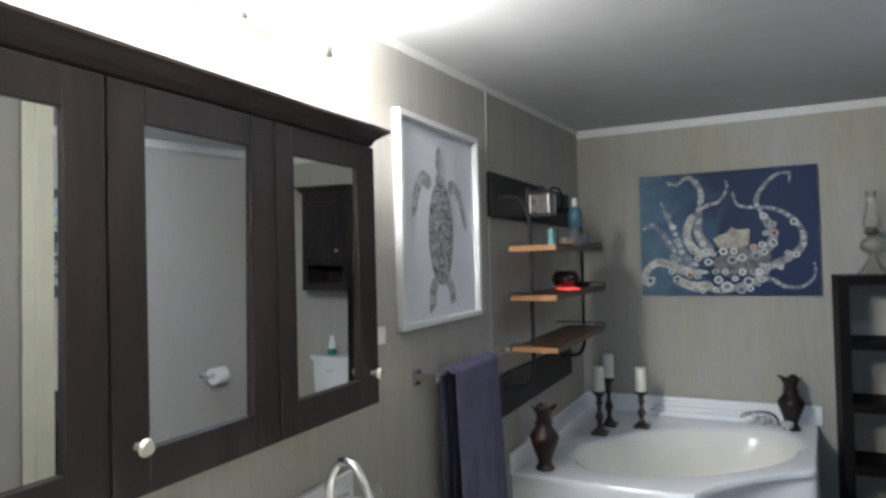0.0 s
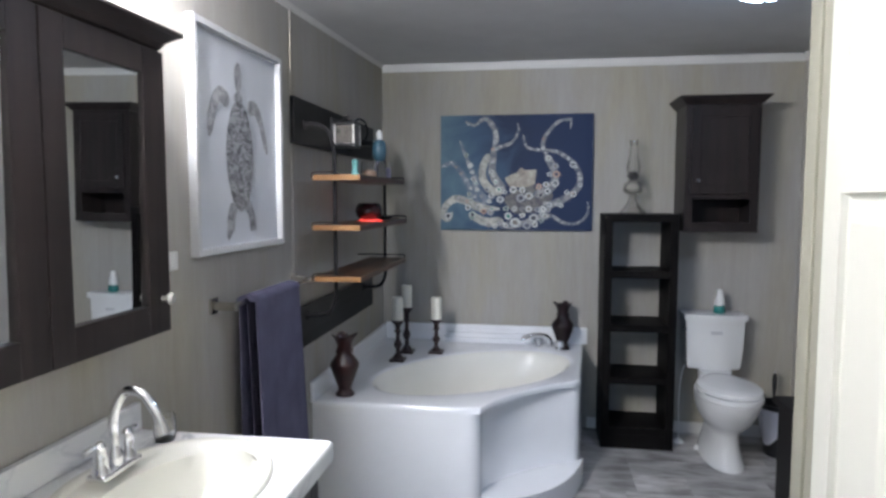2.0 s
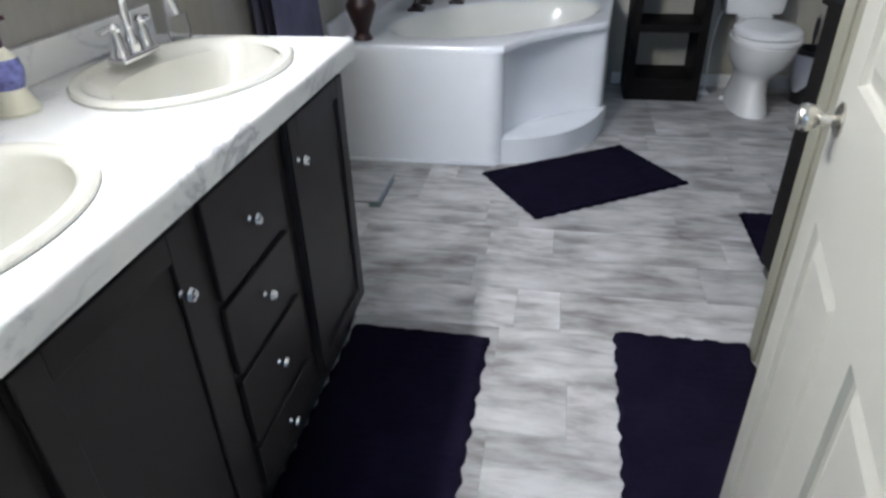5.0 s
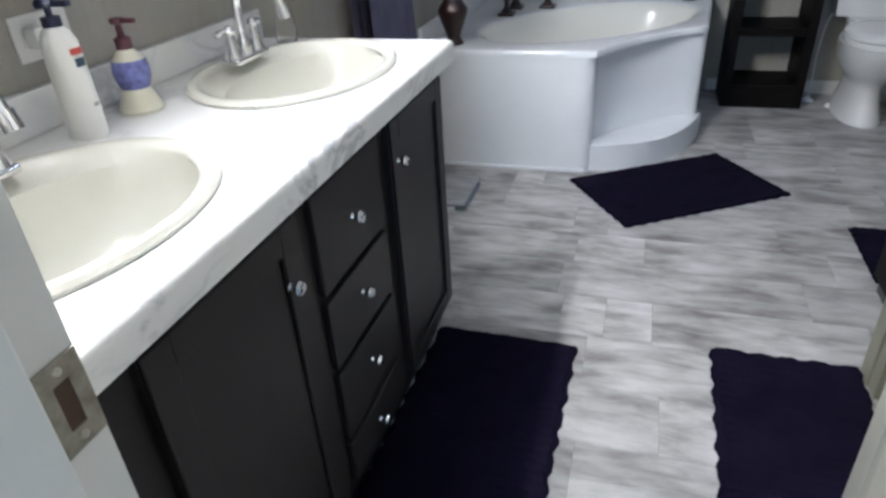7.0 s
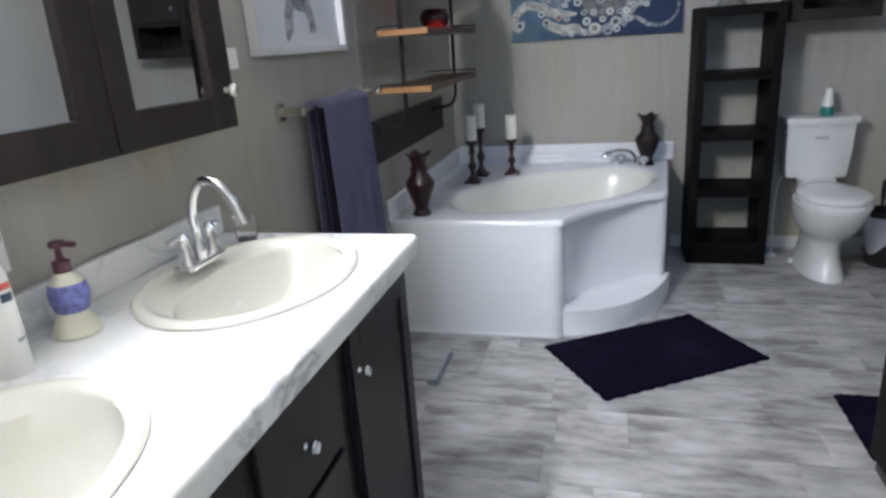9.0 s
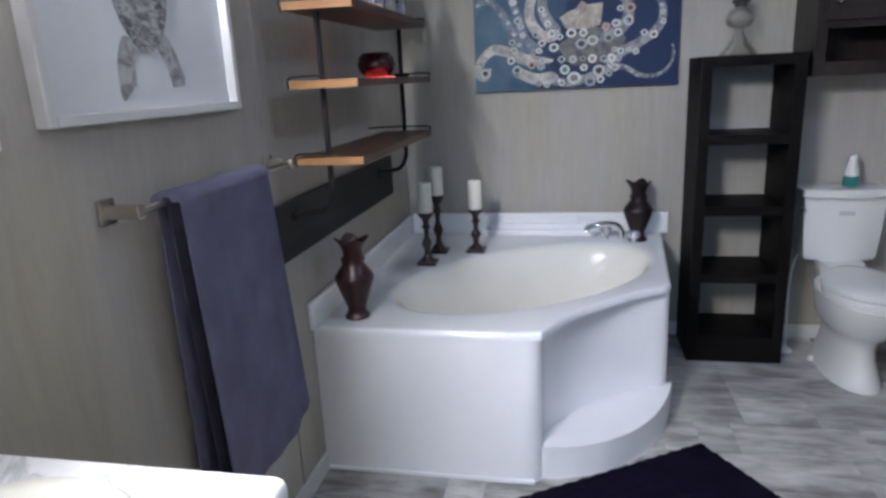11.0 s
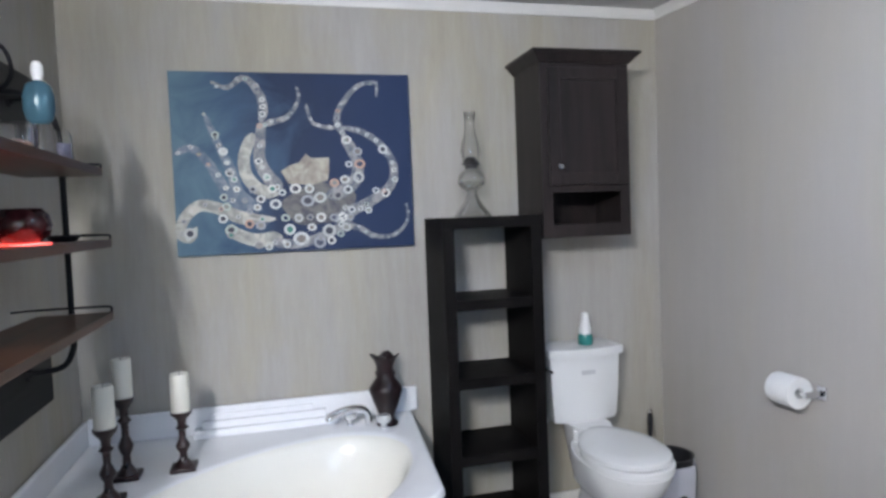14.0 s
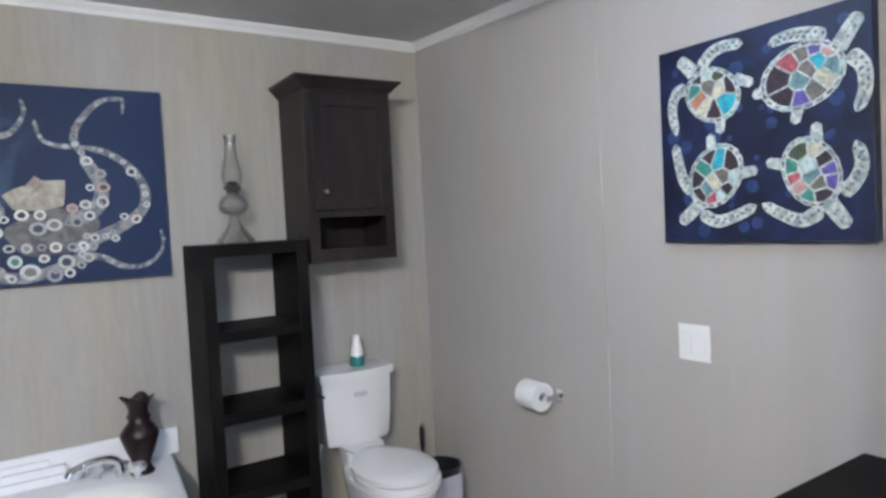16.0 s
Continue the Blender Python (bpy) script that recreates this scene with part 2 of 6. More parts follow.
def box(x0, x1, y0, y1, z0, z1, bevel=0.0, seg=2, bm=None):
    own = bmesh.new()
    bmesh.ops.create_cube(own, size=1.0)
    for v in own.verts:
        v.co = Vector((x0 + (v.co.x + 0.5) * (x1 - x0), y0 + (v.co.y + 0.5) * (y1 - y0), z0 + (v.co.z + 0.5) * (z1 - z0)))
    if bevel:
        bmesh.ops.bevel(own, geom=own.edges[:], offset=bevel, segments=seg, affect="EDGES", profile=0.6)
    return join(bm, own)


def join(bm, own):
    if bm is None:
        return own
    me = bpy.data.meshes.new("tmp")
    own.to_mesh(me)
    own.free()
    bm.from_mesh(me)
    bpy.data.meshes.remove(me)
    return bm


def prism(pts, z0, z1, bevel=0.0, bm=None, seg=2):
    own = bmesh.new()
    low, top = [own.verts.new((x, y, z0)) for x, y in pts], [own.verts.new((x, y, z1)) for x, y in pts]
    own.faces.new(low[::-1])
    own.faces.new(top)
    for i in range(len(pts)):
        j = (i + 1) % len(pts)
        own.faces.new((low[i], low[j], top[j], top[i]))
    if bevel:
        bmesh.ops.bevel(own, geom=own.edges[:], offset=bevel, segments=seg, affect="EDGES", profile=0.6)
    return join(bm, own)


def lathe(profile, n=32, cx=0.0, cy=0.0, cz=0.0, bm=None, sx=1.0, sy=1.0):
    own = bmesh.new()
    rings = []
    for r, z in profile:
        if r < 1e-5:
            rings.append([own.verts.new((cx, cy, cz + z))])
        else:
            rings.append([own.verts.new((cx + sx * r * math.cos(2 * math.pi * i / n), cy + sy * r * math.sin(2 * math.pi * i / n), cz + z)) for i in range(n)])
    for a, b in zip(rings, rings[1:]):
        for i in range(n):
            j = (i + 1) % n
            if len(a) == 1 and len(b) == 1:
                continue
            if len(a) == 1:
                own.faces.new((a[0], b[i], b[j]))
            elif len(b) == 1:
                own.faces.new((a[i], a[j], b[0]))
            else:
                own.faces.new((a[i], a[j], b[j], b[i]))
    return join(bm, own)


def sweep(points, radius, n=12, bm=None):
    """A round bar along points; radius a number or one for each point."""
    own = bmesh.new()
    P = [Vector(p) for p in points]
    R = radius if isinstance(radius, (list, tuple)) else [radius] * len(P)
    side, rings = None, []
    for i, p in enumerate(P):
        d = (P[min(i + 1, len(P) - 1)] - P[max(i - 1, 0)]).normalized()
        side = d.orthogonal() if side is None else side - d * side.dot(d)
        side.normalize()
        up = d.cross(side)
        rings.append([own.verts.new(p + R[i] * (math.cos(2 * math.pi * k / n) * side + math.sin(2 * math.pi * k / n) * up)) for k in range(n)])
    for a, b in zip(rings, rings[1:]):
        for k in range(n):
            j = (k + 1) % n
            own.faces.new((a[k], a[j], b[j], b[k]))
    own.faces.new(rings[0][::-1])
    own.faces.new(rings[-1])
    return join(bm, own)


def smooth_path(ctrl, steps=6):
    """Points of a smooth curve through ctrl."""
    P = [Vector(c) for c in ctrl]
    out = []
    for i in range(len(P) - 1):
        a, b, c, d = P[max(i - 1, 0)], P[i], P[i + 1], P[min(i + 2, len(P) - 1)]
        for k in range(steps):
            t = k / steps
            out.append(0.5 * ((2 * b) + (c - a) * t + (2 * a - 5 * b + 4 * c - d) * t * t + (3 * b - a - 3 * c + d) * t ** 3))
    return out + [P[-1]]


def turned(bm, m):
    bmesh.ops.transform(bm, matrix=m, verts=bm.verts)
    return bm


# ---- the room: metres; x from the vanity wall, y from the doorway, z up ----
RX, FY = 2.55, 3.97


def ceil_z(y):
    return 2.318 + 0.045 * (y - FY)


tagged(part("wall_west", box(-0.10, 0, 0.0, FY + 0.1, 0, 2.45), WALL), "taupe wallboard wall with a faint vertical grain behind the vanity", "wall", kind="structure")
tagged(part("wall_north", box(0, RX, FY, FY + 0.1, 0, 2.45), WALL), "taupe grained wallboard wall behind the corner bathtub", "wall", kind="structure")
tagged(part("wall_east", box(RX, RX + 0.1, -0.05, FY + 0.1, 0, 2.45), WALL_EAST), "plain taupe wallboard wall beside the toilet", "wall", kind="structure")
sw = box(0, 0.635, -0.05, 0.05, 0, 2.45)
box(1.280, RX, -0.05, 0.05, 0, 2.45, bm=sw)
box(0.635, 1.280, -0.05, 0.05, 2.042, 2.45, bm=sw)
tagged(part("wall_south", sw, WALL), "taupe wallboard wall round the bathroom doorway", "wall", kind="structure")
tagged(part("wall_partition", box(1.62, RX, 1.30, 1.39, 0, 2.40), WALL_EAST), "short taupe partition wall behind the open door", "wall", kind="structure")
tagged(part("partition_trim", box(1.60, 1.622, 1.285, 1.405, 0, 2.19, 0.003), TAN), "tan painted trim capping the partition end", "trim", kind="structure")
tagged(part("partition_edge_bead", box(1.594, 1.602, 1.33, 1.36, 0, 2.185, 0.003), TAN), "tan bead along the partition trim", "trim", kind="structure")

cb = bmesh.new()
cv = [cb.verts.new(p) for p in ((-0.1, -0.05, ceil_z(-0.05)), (RX + 0.1, -0.05, ceil_z(-0.05)), (RX + 0.1, FY + 0.1, ceil_z(FY + 0.1)), (-0.1, FY + 0.1, ceil_z(FY + 0.1)))]
cu = [cb.verts.new(v.co + Vector((0, 0, 0.1))) for v in cv]
cb.faces.new(cv)
cb.faces.new(cu[::-1])
for i in range(4):
    cb.faces.new((cv[i], cu[i], cu[(i + 1) % 4], cv[(i + 1) % 4]))
tagged(part("ceiling", cb, CEIL), "matt grey-white sloping ceiling", "ceiling", kind="structure")


def crown(name, a, b, out, height=0.045, depth=0.022, mat=None):
    """A crown strip under the ceiling from a to b, standing out along out."""
    bm = bmesh.new()
    prof = [(0, 0), (0, -height), (0.35 * depth, -height), (0.5 * depth, -0.6 * height), (0.9 * depth, -0.2 * height), (depth, 0)]
    rings = []
    for p in (a, b):
        zt = ceil_z(p[1])
        rings.append([bm.verts.new((p[0] + out[0] * d, p[1] + out[1] * d, zt + h - 0.001 + (0.045 * out[1] * d))) for d, h in prof])
    n = len(prof)
    for i in range(n):
        bm.faces.new((rings[0][i], rings[0][(i + 1) % n], rings[1][(i + 1) % n], rings[1][i]))
    bm.faces.new(rings[0])
    bm.faces.new(rings[1][::-1])
    tagged(part(name, bm, mat or TRIM), "white painted crown strip under the ceiling", "crown moulding", kind="structure")


crown("crown_north", (0.001, FY), (RX - 0.001, FY), (0, -1))
crown("crown_east", (RX, 1.40), (RX, FY - 0.024), (-1, 0))
crown("crown_west", (0, 0.06), (0, FY - 0.024), (1, 0), 0.022, 0.014)
for nm, x0, x1, y0, y1, zt in (("batten_west", 0, 0.005, 2.395, 2.425, 2.23), ("batten_east", RX - 0.004, RX, 2.765, 2.79, 2.225)):
    tagged(part(nm, box(x0, x1, y0, y1, 0, zt, 0.001), WALL_EAST if "east" in nm else WALL), "narrow vertical batten over a wallboard seam", "trim", kind="structure")
for nm, b in (("baseboard_north", (1.33, RX - 0.012, FY - 0.012, FY, 0, 0.07)), ("baseboard_east", (RX - 0.012, RX, 1.86, FY, 0, 0.07)), ("baseboard_west", (0, 0.012, 1.31, 2.59, 0, 0.07))):
    tagged(part(nm, box(*b, 0.003), TRIM if "east" not in nm else WALL_EAST), "low painted baseboard", "baseboard", kind="structure")

# doorway, hall behind it
jl = box(0.635, 0.654, -0.05, 0.046, 0, 2.04)
box(0.654, 0.666, -0.045, 0.008, 0, 2.02, 0.002, bm=jl)
tagged(part("door_jamb_latch", jl, TRIM), "white painted door jamb with a stop strip", "door frame", kind="structure")
jr = box(1.262, 1.280, -0.05, 0.048, 0, 2.04)
box(1.248, 1.262, -0.045, 0.004, 0, 2.02, 0.002, bm=jr)
tagged(part("door_jamb_hinge", jr, TRIM), "white painted door jamb on the hinge side", "door frame", kind="structure")
tagged(part("door_head", box(0.656, 1.260, -0.048, 0.048, 2.02, 2.042), TRIM), "white painted head of the doorway", "door frame", kind="structure")
for nm, x0, x1, y0, y1, z1 in (("casing_hall_latch", 0.580, 0.642, -0.066, -0.05, 2.09), ("casing_hall_hinge", 1.272, 1.335, -0.066, -0.05, 2.09)):
    tagged(part(nm, box(x0, x1, y0, y1, 0, z1, 0.004), TRIM), "white painted door casing", "door casing", kind="structure")
st = thing("strike_plate", 0.655, 0.029, 0.95, "darkened satin nickel strike plate let into the white jamb", "strike plate")
# the dark surroundings mirrored in the nickel are put into its colour
PLATEMETAL = painted("mirrored_dark_nickel", (0.34, 0.32, 0.28), 0.35, 1.0, vary=0.25, scale=90, bumps=0)
sp = box(0, 0.0015, -0.016, 0.016, -0.032, -0.017, 0.0005)
box(0, 0.0015, -0.016, 0.016, 0.017, 0.032, 0.0005, bm=sp)
box(0, 0.0015, -0.016, -0.007, -0.017, 0.017, bm=sp)
box(0, 0.0015, 0.005, 0.016, -0.017, 0.017, bm=sp)
part("plate", sp, PLATEMETAL, st)
part("latch_hole", box(0, 0.0006, -0.007, 0.005, -0.017, 0.017), painted("bare_wood_hole", (0.07, 0.038, 0.022), 0.8), st, "bare wood inside the latch hole")
for dz in (-0.0245, 0.0245):
    part("screw", lathe([(0, 0.0005), (0.003, 0.0005), (0.0034, 0)], 12), NICKEL, st).matrix_basis = pose(0.0015, 0, dz, 0, 90, 0)

hw = box(-1.1, -1.0, -2.6, -0.05, 0, 2.45)
box(3.0, 3.1, -2.6, -0.05, 0, 2.45, bm=hw)
box(-1.0, 3.0, -2.6, -2.5, 0, 2.45, bm=hw)
box(-1.0, 0.0, -0.05, 0.0, 0, 2.45, bm=hw)
tagged(part("hall_walls", hw, HALLPAINT), "plain pale walls of the hall outside the bathroom", "wall", kind="structure")
tagged(part("hall_wall_end", box(2.55, 3.0, -0.05, 0.0, 0, 2.45), HALLPAINT), "plain pale end wall of the hall", "wall", kind="structure")
tagged(part("hall_ceiling", box(-1.1, 3.1, -2.6, -0.052, 2.35, 2.45), CEIL), "matt ceiling of the hall", "ceiling", kind="structure")
tagged(part("hall_floor", box(-1.1, 3.1, -2.6, -0.052, -0.1, 0.0), VINYL), "grey wood-look vinyl floor of the hall", "floor", kind="structure")
floor = tagged(part("floor", box(0, RX, -0.05, FY, -0.1, -0.0015), UNDER), "grey wood-look vinyl plank floor", "floor", kind="structure")

# ---- open panel door ----
door = tagged(thing("door_1", 1.264, 0.054, 0.0, "white panelled bathroom door standing open", "door", rz=-10.7), kind="structure")
DW = 0.785
slab = box(0.012, 0.035, 0, DW, 0.02, 2.015, 0.0015)
part("door_slab", slab, DOORPAINT, door)


def moulded_panel(y0, y1, z0, z1):
    """A raised field inside a sunk moulding, on the face towards -x."""
    bm = bmesh.new()
    rings = []
    for inset, x in ((0, 0.0005), (0.003, 0.008), (0.007, 0.011), (0.010, 0.011), (0.034, 0.003), (0.036, 0.0025)):
        rings.append([bm.verts.new((x, y, z)) for y, z in ((y0 + inset, z0 + inset), (y1 - inset, z0 + inset), (y1 - inset, z1 - inset), (y0 + inset, z1 - inset))])
    for a, b in zip(rings, rings[1:]):
        for i in range(4):
            bm.faces.new((a[i], a[(i + 1) % 4], b[(i + 1) % 4], b[i]))
    bm.faces.new(rings[-1])
    return bm


PANEL_Z, PANEL_Y = ((0.14, 0.755), (0.955, 1.47), (1.64, 1.90)), ((0.12, 0.365), (0.475, 0.695))
for z0, z1 in PANEL_Z:
    for y0, y1 in PANEL_Y:
        part("door_panel", moulded_panel(y0, y1, z0, z1), DOORPAINT, door)
# stiles and rails proud of the sunk panels
fr = bmesh.new()
for y0, y1 in ((0, 0.12), (0.365, 0.475), (0.695, DW)):
    box(0.0, 0.012, y0, y1, 0.02, 2.015, bm=fr)
for z0, z1 in ((0.02, 0.14), (0.755, 0.955), (1.47, 1.64), (1.90, 2.015)):
    for y0, y1 in PANEL_Y:
        box(0.0, 0.012, y0, y1, z0, z1, bm=fr)
part("door_stiles", fr, DOORPAINT, door)
kn = part("door_handle", turned(lathe([(0, 0), (0.025, 0), (0.025, 0.003), (0.017, 0.008), (0.009, 0.011), (0.009, 0.026), (0.015, 0.031), (0.0195, 0.039), (0.0205, 0.047), (0.017, 0.054), (0.008, 0.057), (0, 0.057)], 28), pose(0, 0.730, 0.897, 0, -90, 0)), NICKEL, door, "round satin nickel door knob", True)
part("latch_plate", box(0.008, 0.030, DW, DW + 0.0015, 0.867, 0.927), NICKEL, door)
for z in (0.25, 1.05, 1.80):
    part("hinge", lathe([(0, 0), (0.006, 0), (0.006, 0.09), (0, 0.09)], 12, -0.004, -0.002, z), NICKEL, door, smooth=True)

# ---- vanity ----
van = thing("vanity_cabinet", 0, 0, 0, "charcoal painted vanity cabinet with drawers under a marble top", "vanity cabinet")
V0, V1, VX = 0.085, 1.290, 0.482
part("face_frame", box(VX - 0.018, VX, V0, V1, 0.15, 0.824, 0.0), VANITYPAINT, van)
part("side", box(0.004, VX - 0.018, V0, V0 + 0.018, 0.15, 0.824), VANITYPAINT, van)
part("side", box(0.004, VX - 0.018, V1 - 0.018, V1, 0.15, 0.824), VANITYPAINT, van)
part("bottom", box(0.004, VX - 0.018, V0 + 0.018, V1 - 0.018, 0.15, 0.168), VANITYPAINT, van)
part("toe_kick", box(0.004, 0.43, V0 + 0.003, V1 - 0.003, 0, 0.15), BLACKPL, van)
part("side_panel", prism([(0.004, 0.0), (0.43, 0.0), (0.482, 0.15), (0.482, 0.822), (0.004, 0.822)], 0, 0.006, 0.001), VANITYPAINT, van).matrix_basis = Matrix(((1, 0, 0, 0), (0, 0, 1, V1), (0, 1, 0, 0), (0, 0, 0, 1)))


def front(name, y0, y1, z0, z1, knob, frame=0.045):
    bm = box(VX, VX + 0.012, y0, y1, z0, z1, 0.003)
    ob = part(name, bm, VANITYPAINT, van)
    if frame:
        f = bmesh.new()
        for a in ((y0, y0 + frame, z0, z1), (y1 - frame, y1, z0, z1), (y0 + frame, y1 - frame, z0, z0 + frame), (y0 + frame, y1 - frame, z1 - frame, z1)):
            box(VX + 0.012, VX + 0.019, *a, 0.0015, 1, bm=f)
        part("frame", f, VANITYPAINT, ob)
    kx = VX + (0.019 if frame else 0.012)
    part("knob", turned(lathe([(0, 0), (0.007, 0), (0.005, 0.003), (0.005, 0.008), (0.0105, 0.012), (0.012, 0.016), (0.0095, 0.021), (0, 0.023)], 20), pose(kx, knob[0], knob[1], 0, 90, 0)), CHROME, ob, "round polished knob", True)


front("door", 0.935, 1.275, 0.17, 0.80, (0.962, 0.712))
for z0, z1, kz in ((0.612, 0.795, 0.697), (0.455, 0.597, 0.536), (0.283, 0.440, 0.372), (0.168, 0.268, 0.208)):
    front("drawer", 0.605, 0.880, z0, z1, (0.740, kz), 0)
front("door", 0.215, 0.545, 0.17, 0.80, (0.500, 0.704))

top = thing("vanity_worktop", 0, 0, 0, "white marble-look laminate vanity top with a low backsplash", "worktop")
SINKS = ((0.275, 0.345), (0.275, 1.02))
SA, SB = 0.180, 0.228


def holed_top():
    """The worktop as a slab with two oval holes, each bay bridged ring to edge."""
    bm = bmesh.new()
    x0, x1, z0, z1 = 0.002, 0.512, 0.826, 0.874
    N = 48
    for (cx, cy), ya, yb in ((SINKS[0], 0.068, 0.672), (SINKS[1], 0.672, 1.318)):
        inner, outer = [], []
        for i in range(N):
            a = 2 * math.pi * i / N
            c, s = math.cos(a), math.sin(a)
            inner.append((cx + SA * c, cy + SB * s))
            tx = ((x1 if c > 0 else x0) - cx) / c if abs(c) > 1e-6 else 1e9
            ty = ((yb if s > 0 else ya) - cy) / s if abs(s) > 1e-6 else 1e9
            t = min(tx, ty)
            outer.append((cx + t * c, cy + t * s))
        for cor in ((x0, ya), (x1, ya), (x1, yb), (x0, yb)):
            k = min(range(N), key=lambda i: (outer[i][0] - cor[0]) ** 2 + (outer[i][1] - cor[1]) ** 2)
            outer[k] = cor
        for z, flip in ((z1, False), (z0, True)):
            vi, vo = [bm.verts.new((x, y, z)) for x, y in inner], [bm.verts.new((x, y, z)) for x, y in outer]
            for i in range(N):
                j = (i + 1) % N
                bm.faces.new((vi[i], vo[i], vo[j], vi[j]) if not flip else (vi[i], vi[j], vo[j], vo[i]))
    for (xa, ya), (xb, yb) in (((x1, 1.318), (x0, 1.318)), ((x0, 0.068), (x1, 0.068))):
        bm.faces.new([bm.verts.new(p) for p in ((xa, ya, z0), (xb, yb, z0), (xb, yb, z1), (xa, ya, z1))])
    bmesh.ops.remove_doubles(bm, verts=bm.verts, dist=1e-5)
    return bm


part("slab", holed_top(), MARBLE, top)
nose = prism([(0.512, 0.826), (0.525, 0.826), (0.5255, 0.858), (0.524, 0.866), (0.520, 0.8715), (0.512, 0.874)], 0.068, 1.318)
turned(nose, Matrix(((1, 0, 0, 0), (0, 0, 1, 0), (0, 1, 0, 0), (0, 0, 0, 1))))
part("front_edge", nose, MARBLE, top, "rounded laminate front edge", True)
part("backsplash", box(0.002, 0.020, 0.068, 1.318, 0.875, 0.945, 0.003), MARBLE, top)


def sink(cx, cy):
    s = thing("sink", cx, cy, 0.874, "oval bisque porcelain drop-in sink in the marble top", "sink", "vanity sinks")
    prof = [(1.12, 0.001), (1.125, 0.006), (1.10, 0.012), (1.05, 0.013), (1.0, 0.010), (0.97, 0.002), (0.94, -0.010), (0.86, -0.045), (0.72, -0.085), (0.50, -0.118), (0.25, -0.132), (0.12, -0.135)]
    bm = bmesh.new()
    n = 56
    rings = []
    for k, z in prof:
        ring = []
        for i in range(n):
            a = 2 * math.pi * i / n
            c, sn = math.cos(a), math.sin(a)
            # the ledge for the tap widens the rim at the back
            back = max(0, -c) ** 2 * (0.045 if k >= 0.97 else 0.0)
            off = 0.018 if k < 0.97 else 0.0
            ring.append(bm.verts.new((SA * k * 0.97 * c * (1 - (0.14 if k < 0.97 else 0) * (1 if c < 0 else 0)) - back * 0.3 + off, SB * k * sn, z)))
        rings.append(ring)
    for a, b in zip(rings, rings[1:]):
        for i in range(n):
            bm.faces.new((a[i], a[(i + 1) % n], b[(i + 1) % n], b[i]))
    bm.faces.new(rings[-1])
    part("basin", bm, BISQUE, s, smooth=True)
    part("drain", lathe([(0, -0.131), (0.018, -0.131), (0.024, -0.134)], 24, 0.018), CHROME, s, "round chrome drain", True)
    return s


def faucet(x, y):
    f = thing("faucet", x, y, 0.886, "chrome two handle faucet with an arched spout", "faucet", "vanity faucets")
    part("base", box(-0.022, 0.022, -0.064, 0.064, 0, 0.014, 0.006, 3), CHROME, f, smooth=True)
    path = smooth_path([(0, 0, 0.012), (0, 0, 0.07), (0.003, 0, 0.128), (0.030, 0, 0.172), (0.068, 0, 0.170), (0.098, 0, 0.132), (0.108, 0, 0.104)], 6)
    part("spout", sweep(path, [0.017 if i < 4 else 0.0100 for i in range(len(path))], 16), CHROME, f, smooth=True)
    part("spout_tip", sweep([(0.106, 0, 0.110), (0.113, 0, 0.086)], 0.014, 16), CHROME, f, smooth=True)
    for sy in (-1, 1):
        h = part("handle", lathe([(0.020, 0.010), (0.018, 0.020), (0.013, 0.034), (0.014, 0.048), (0.010, 0.060), (0.012, 0.068), (0.006, 0.078), (0, 0.079)], 20, 0, sy * 0.044), CHROME, f, smooth=True)
        part("lever", sweep([(0, sy * 0.044, 0.066), (-0.004, sy * 0.060, 0.072), (-0.008, sy * 0.082, 0.066)], [0.0055, 0.0045, 0.007], 10), CHROME, h, smooth=True)
    return f


for cx, cy in SINKS:
    sink(cx, cy)
    faucet(0.132, cy + 0.036)

# ---- mirror cabinet and vanity light ----
cab = thing("mirror_cabinet", 0, 0, 0, "espresso wood medicine cabinet with three mirrored doors", "mirror cabinet")
M0, M1, MZ0, MZ1 = 0.130, 1.300, 1.139, 1.812
part("carcass", box(0.002, 0.098, M0 + 0.004, M1 - 0.004, MZ0 + 0.004, MZ1, 0.002), ESPRESSO, cab)
cr = bmesh.new()
pf = [(0.102, 0), (0.110, 0.006), (0.118, 0.02), (0.140, 0.036), (0.148, 0.040), (0.148, 0.048), (0.002, 0.048), (0.002, 0)]
rings = []
for side, yy in ((-1, M0), (1, M1)):
    rings.append([cr.verts.new((x, yy + side * max(0.0, min(x, 0.148) - 0.102), MZ1 + z)) for x, z in pf])
for i in range(len(pf)):
    j = (i + 1) % len(pf)
    cr.faces.new((rings[0][i], rings[0][j], rings[1][j], rings[1][i]))
cr.faces.new(rings[0])
cr.faces.new(rings[1][::-1])
part("crown", cr, ESPRESSO_H, cab)


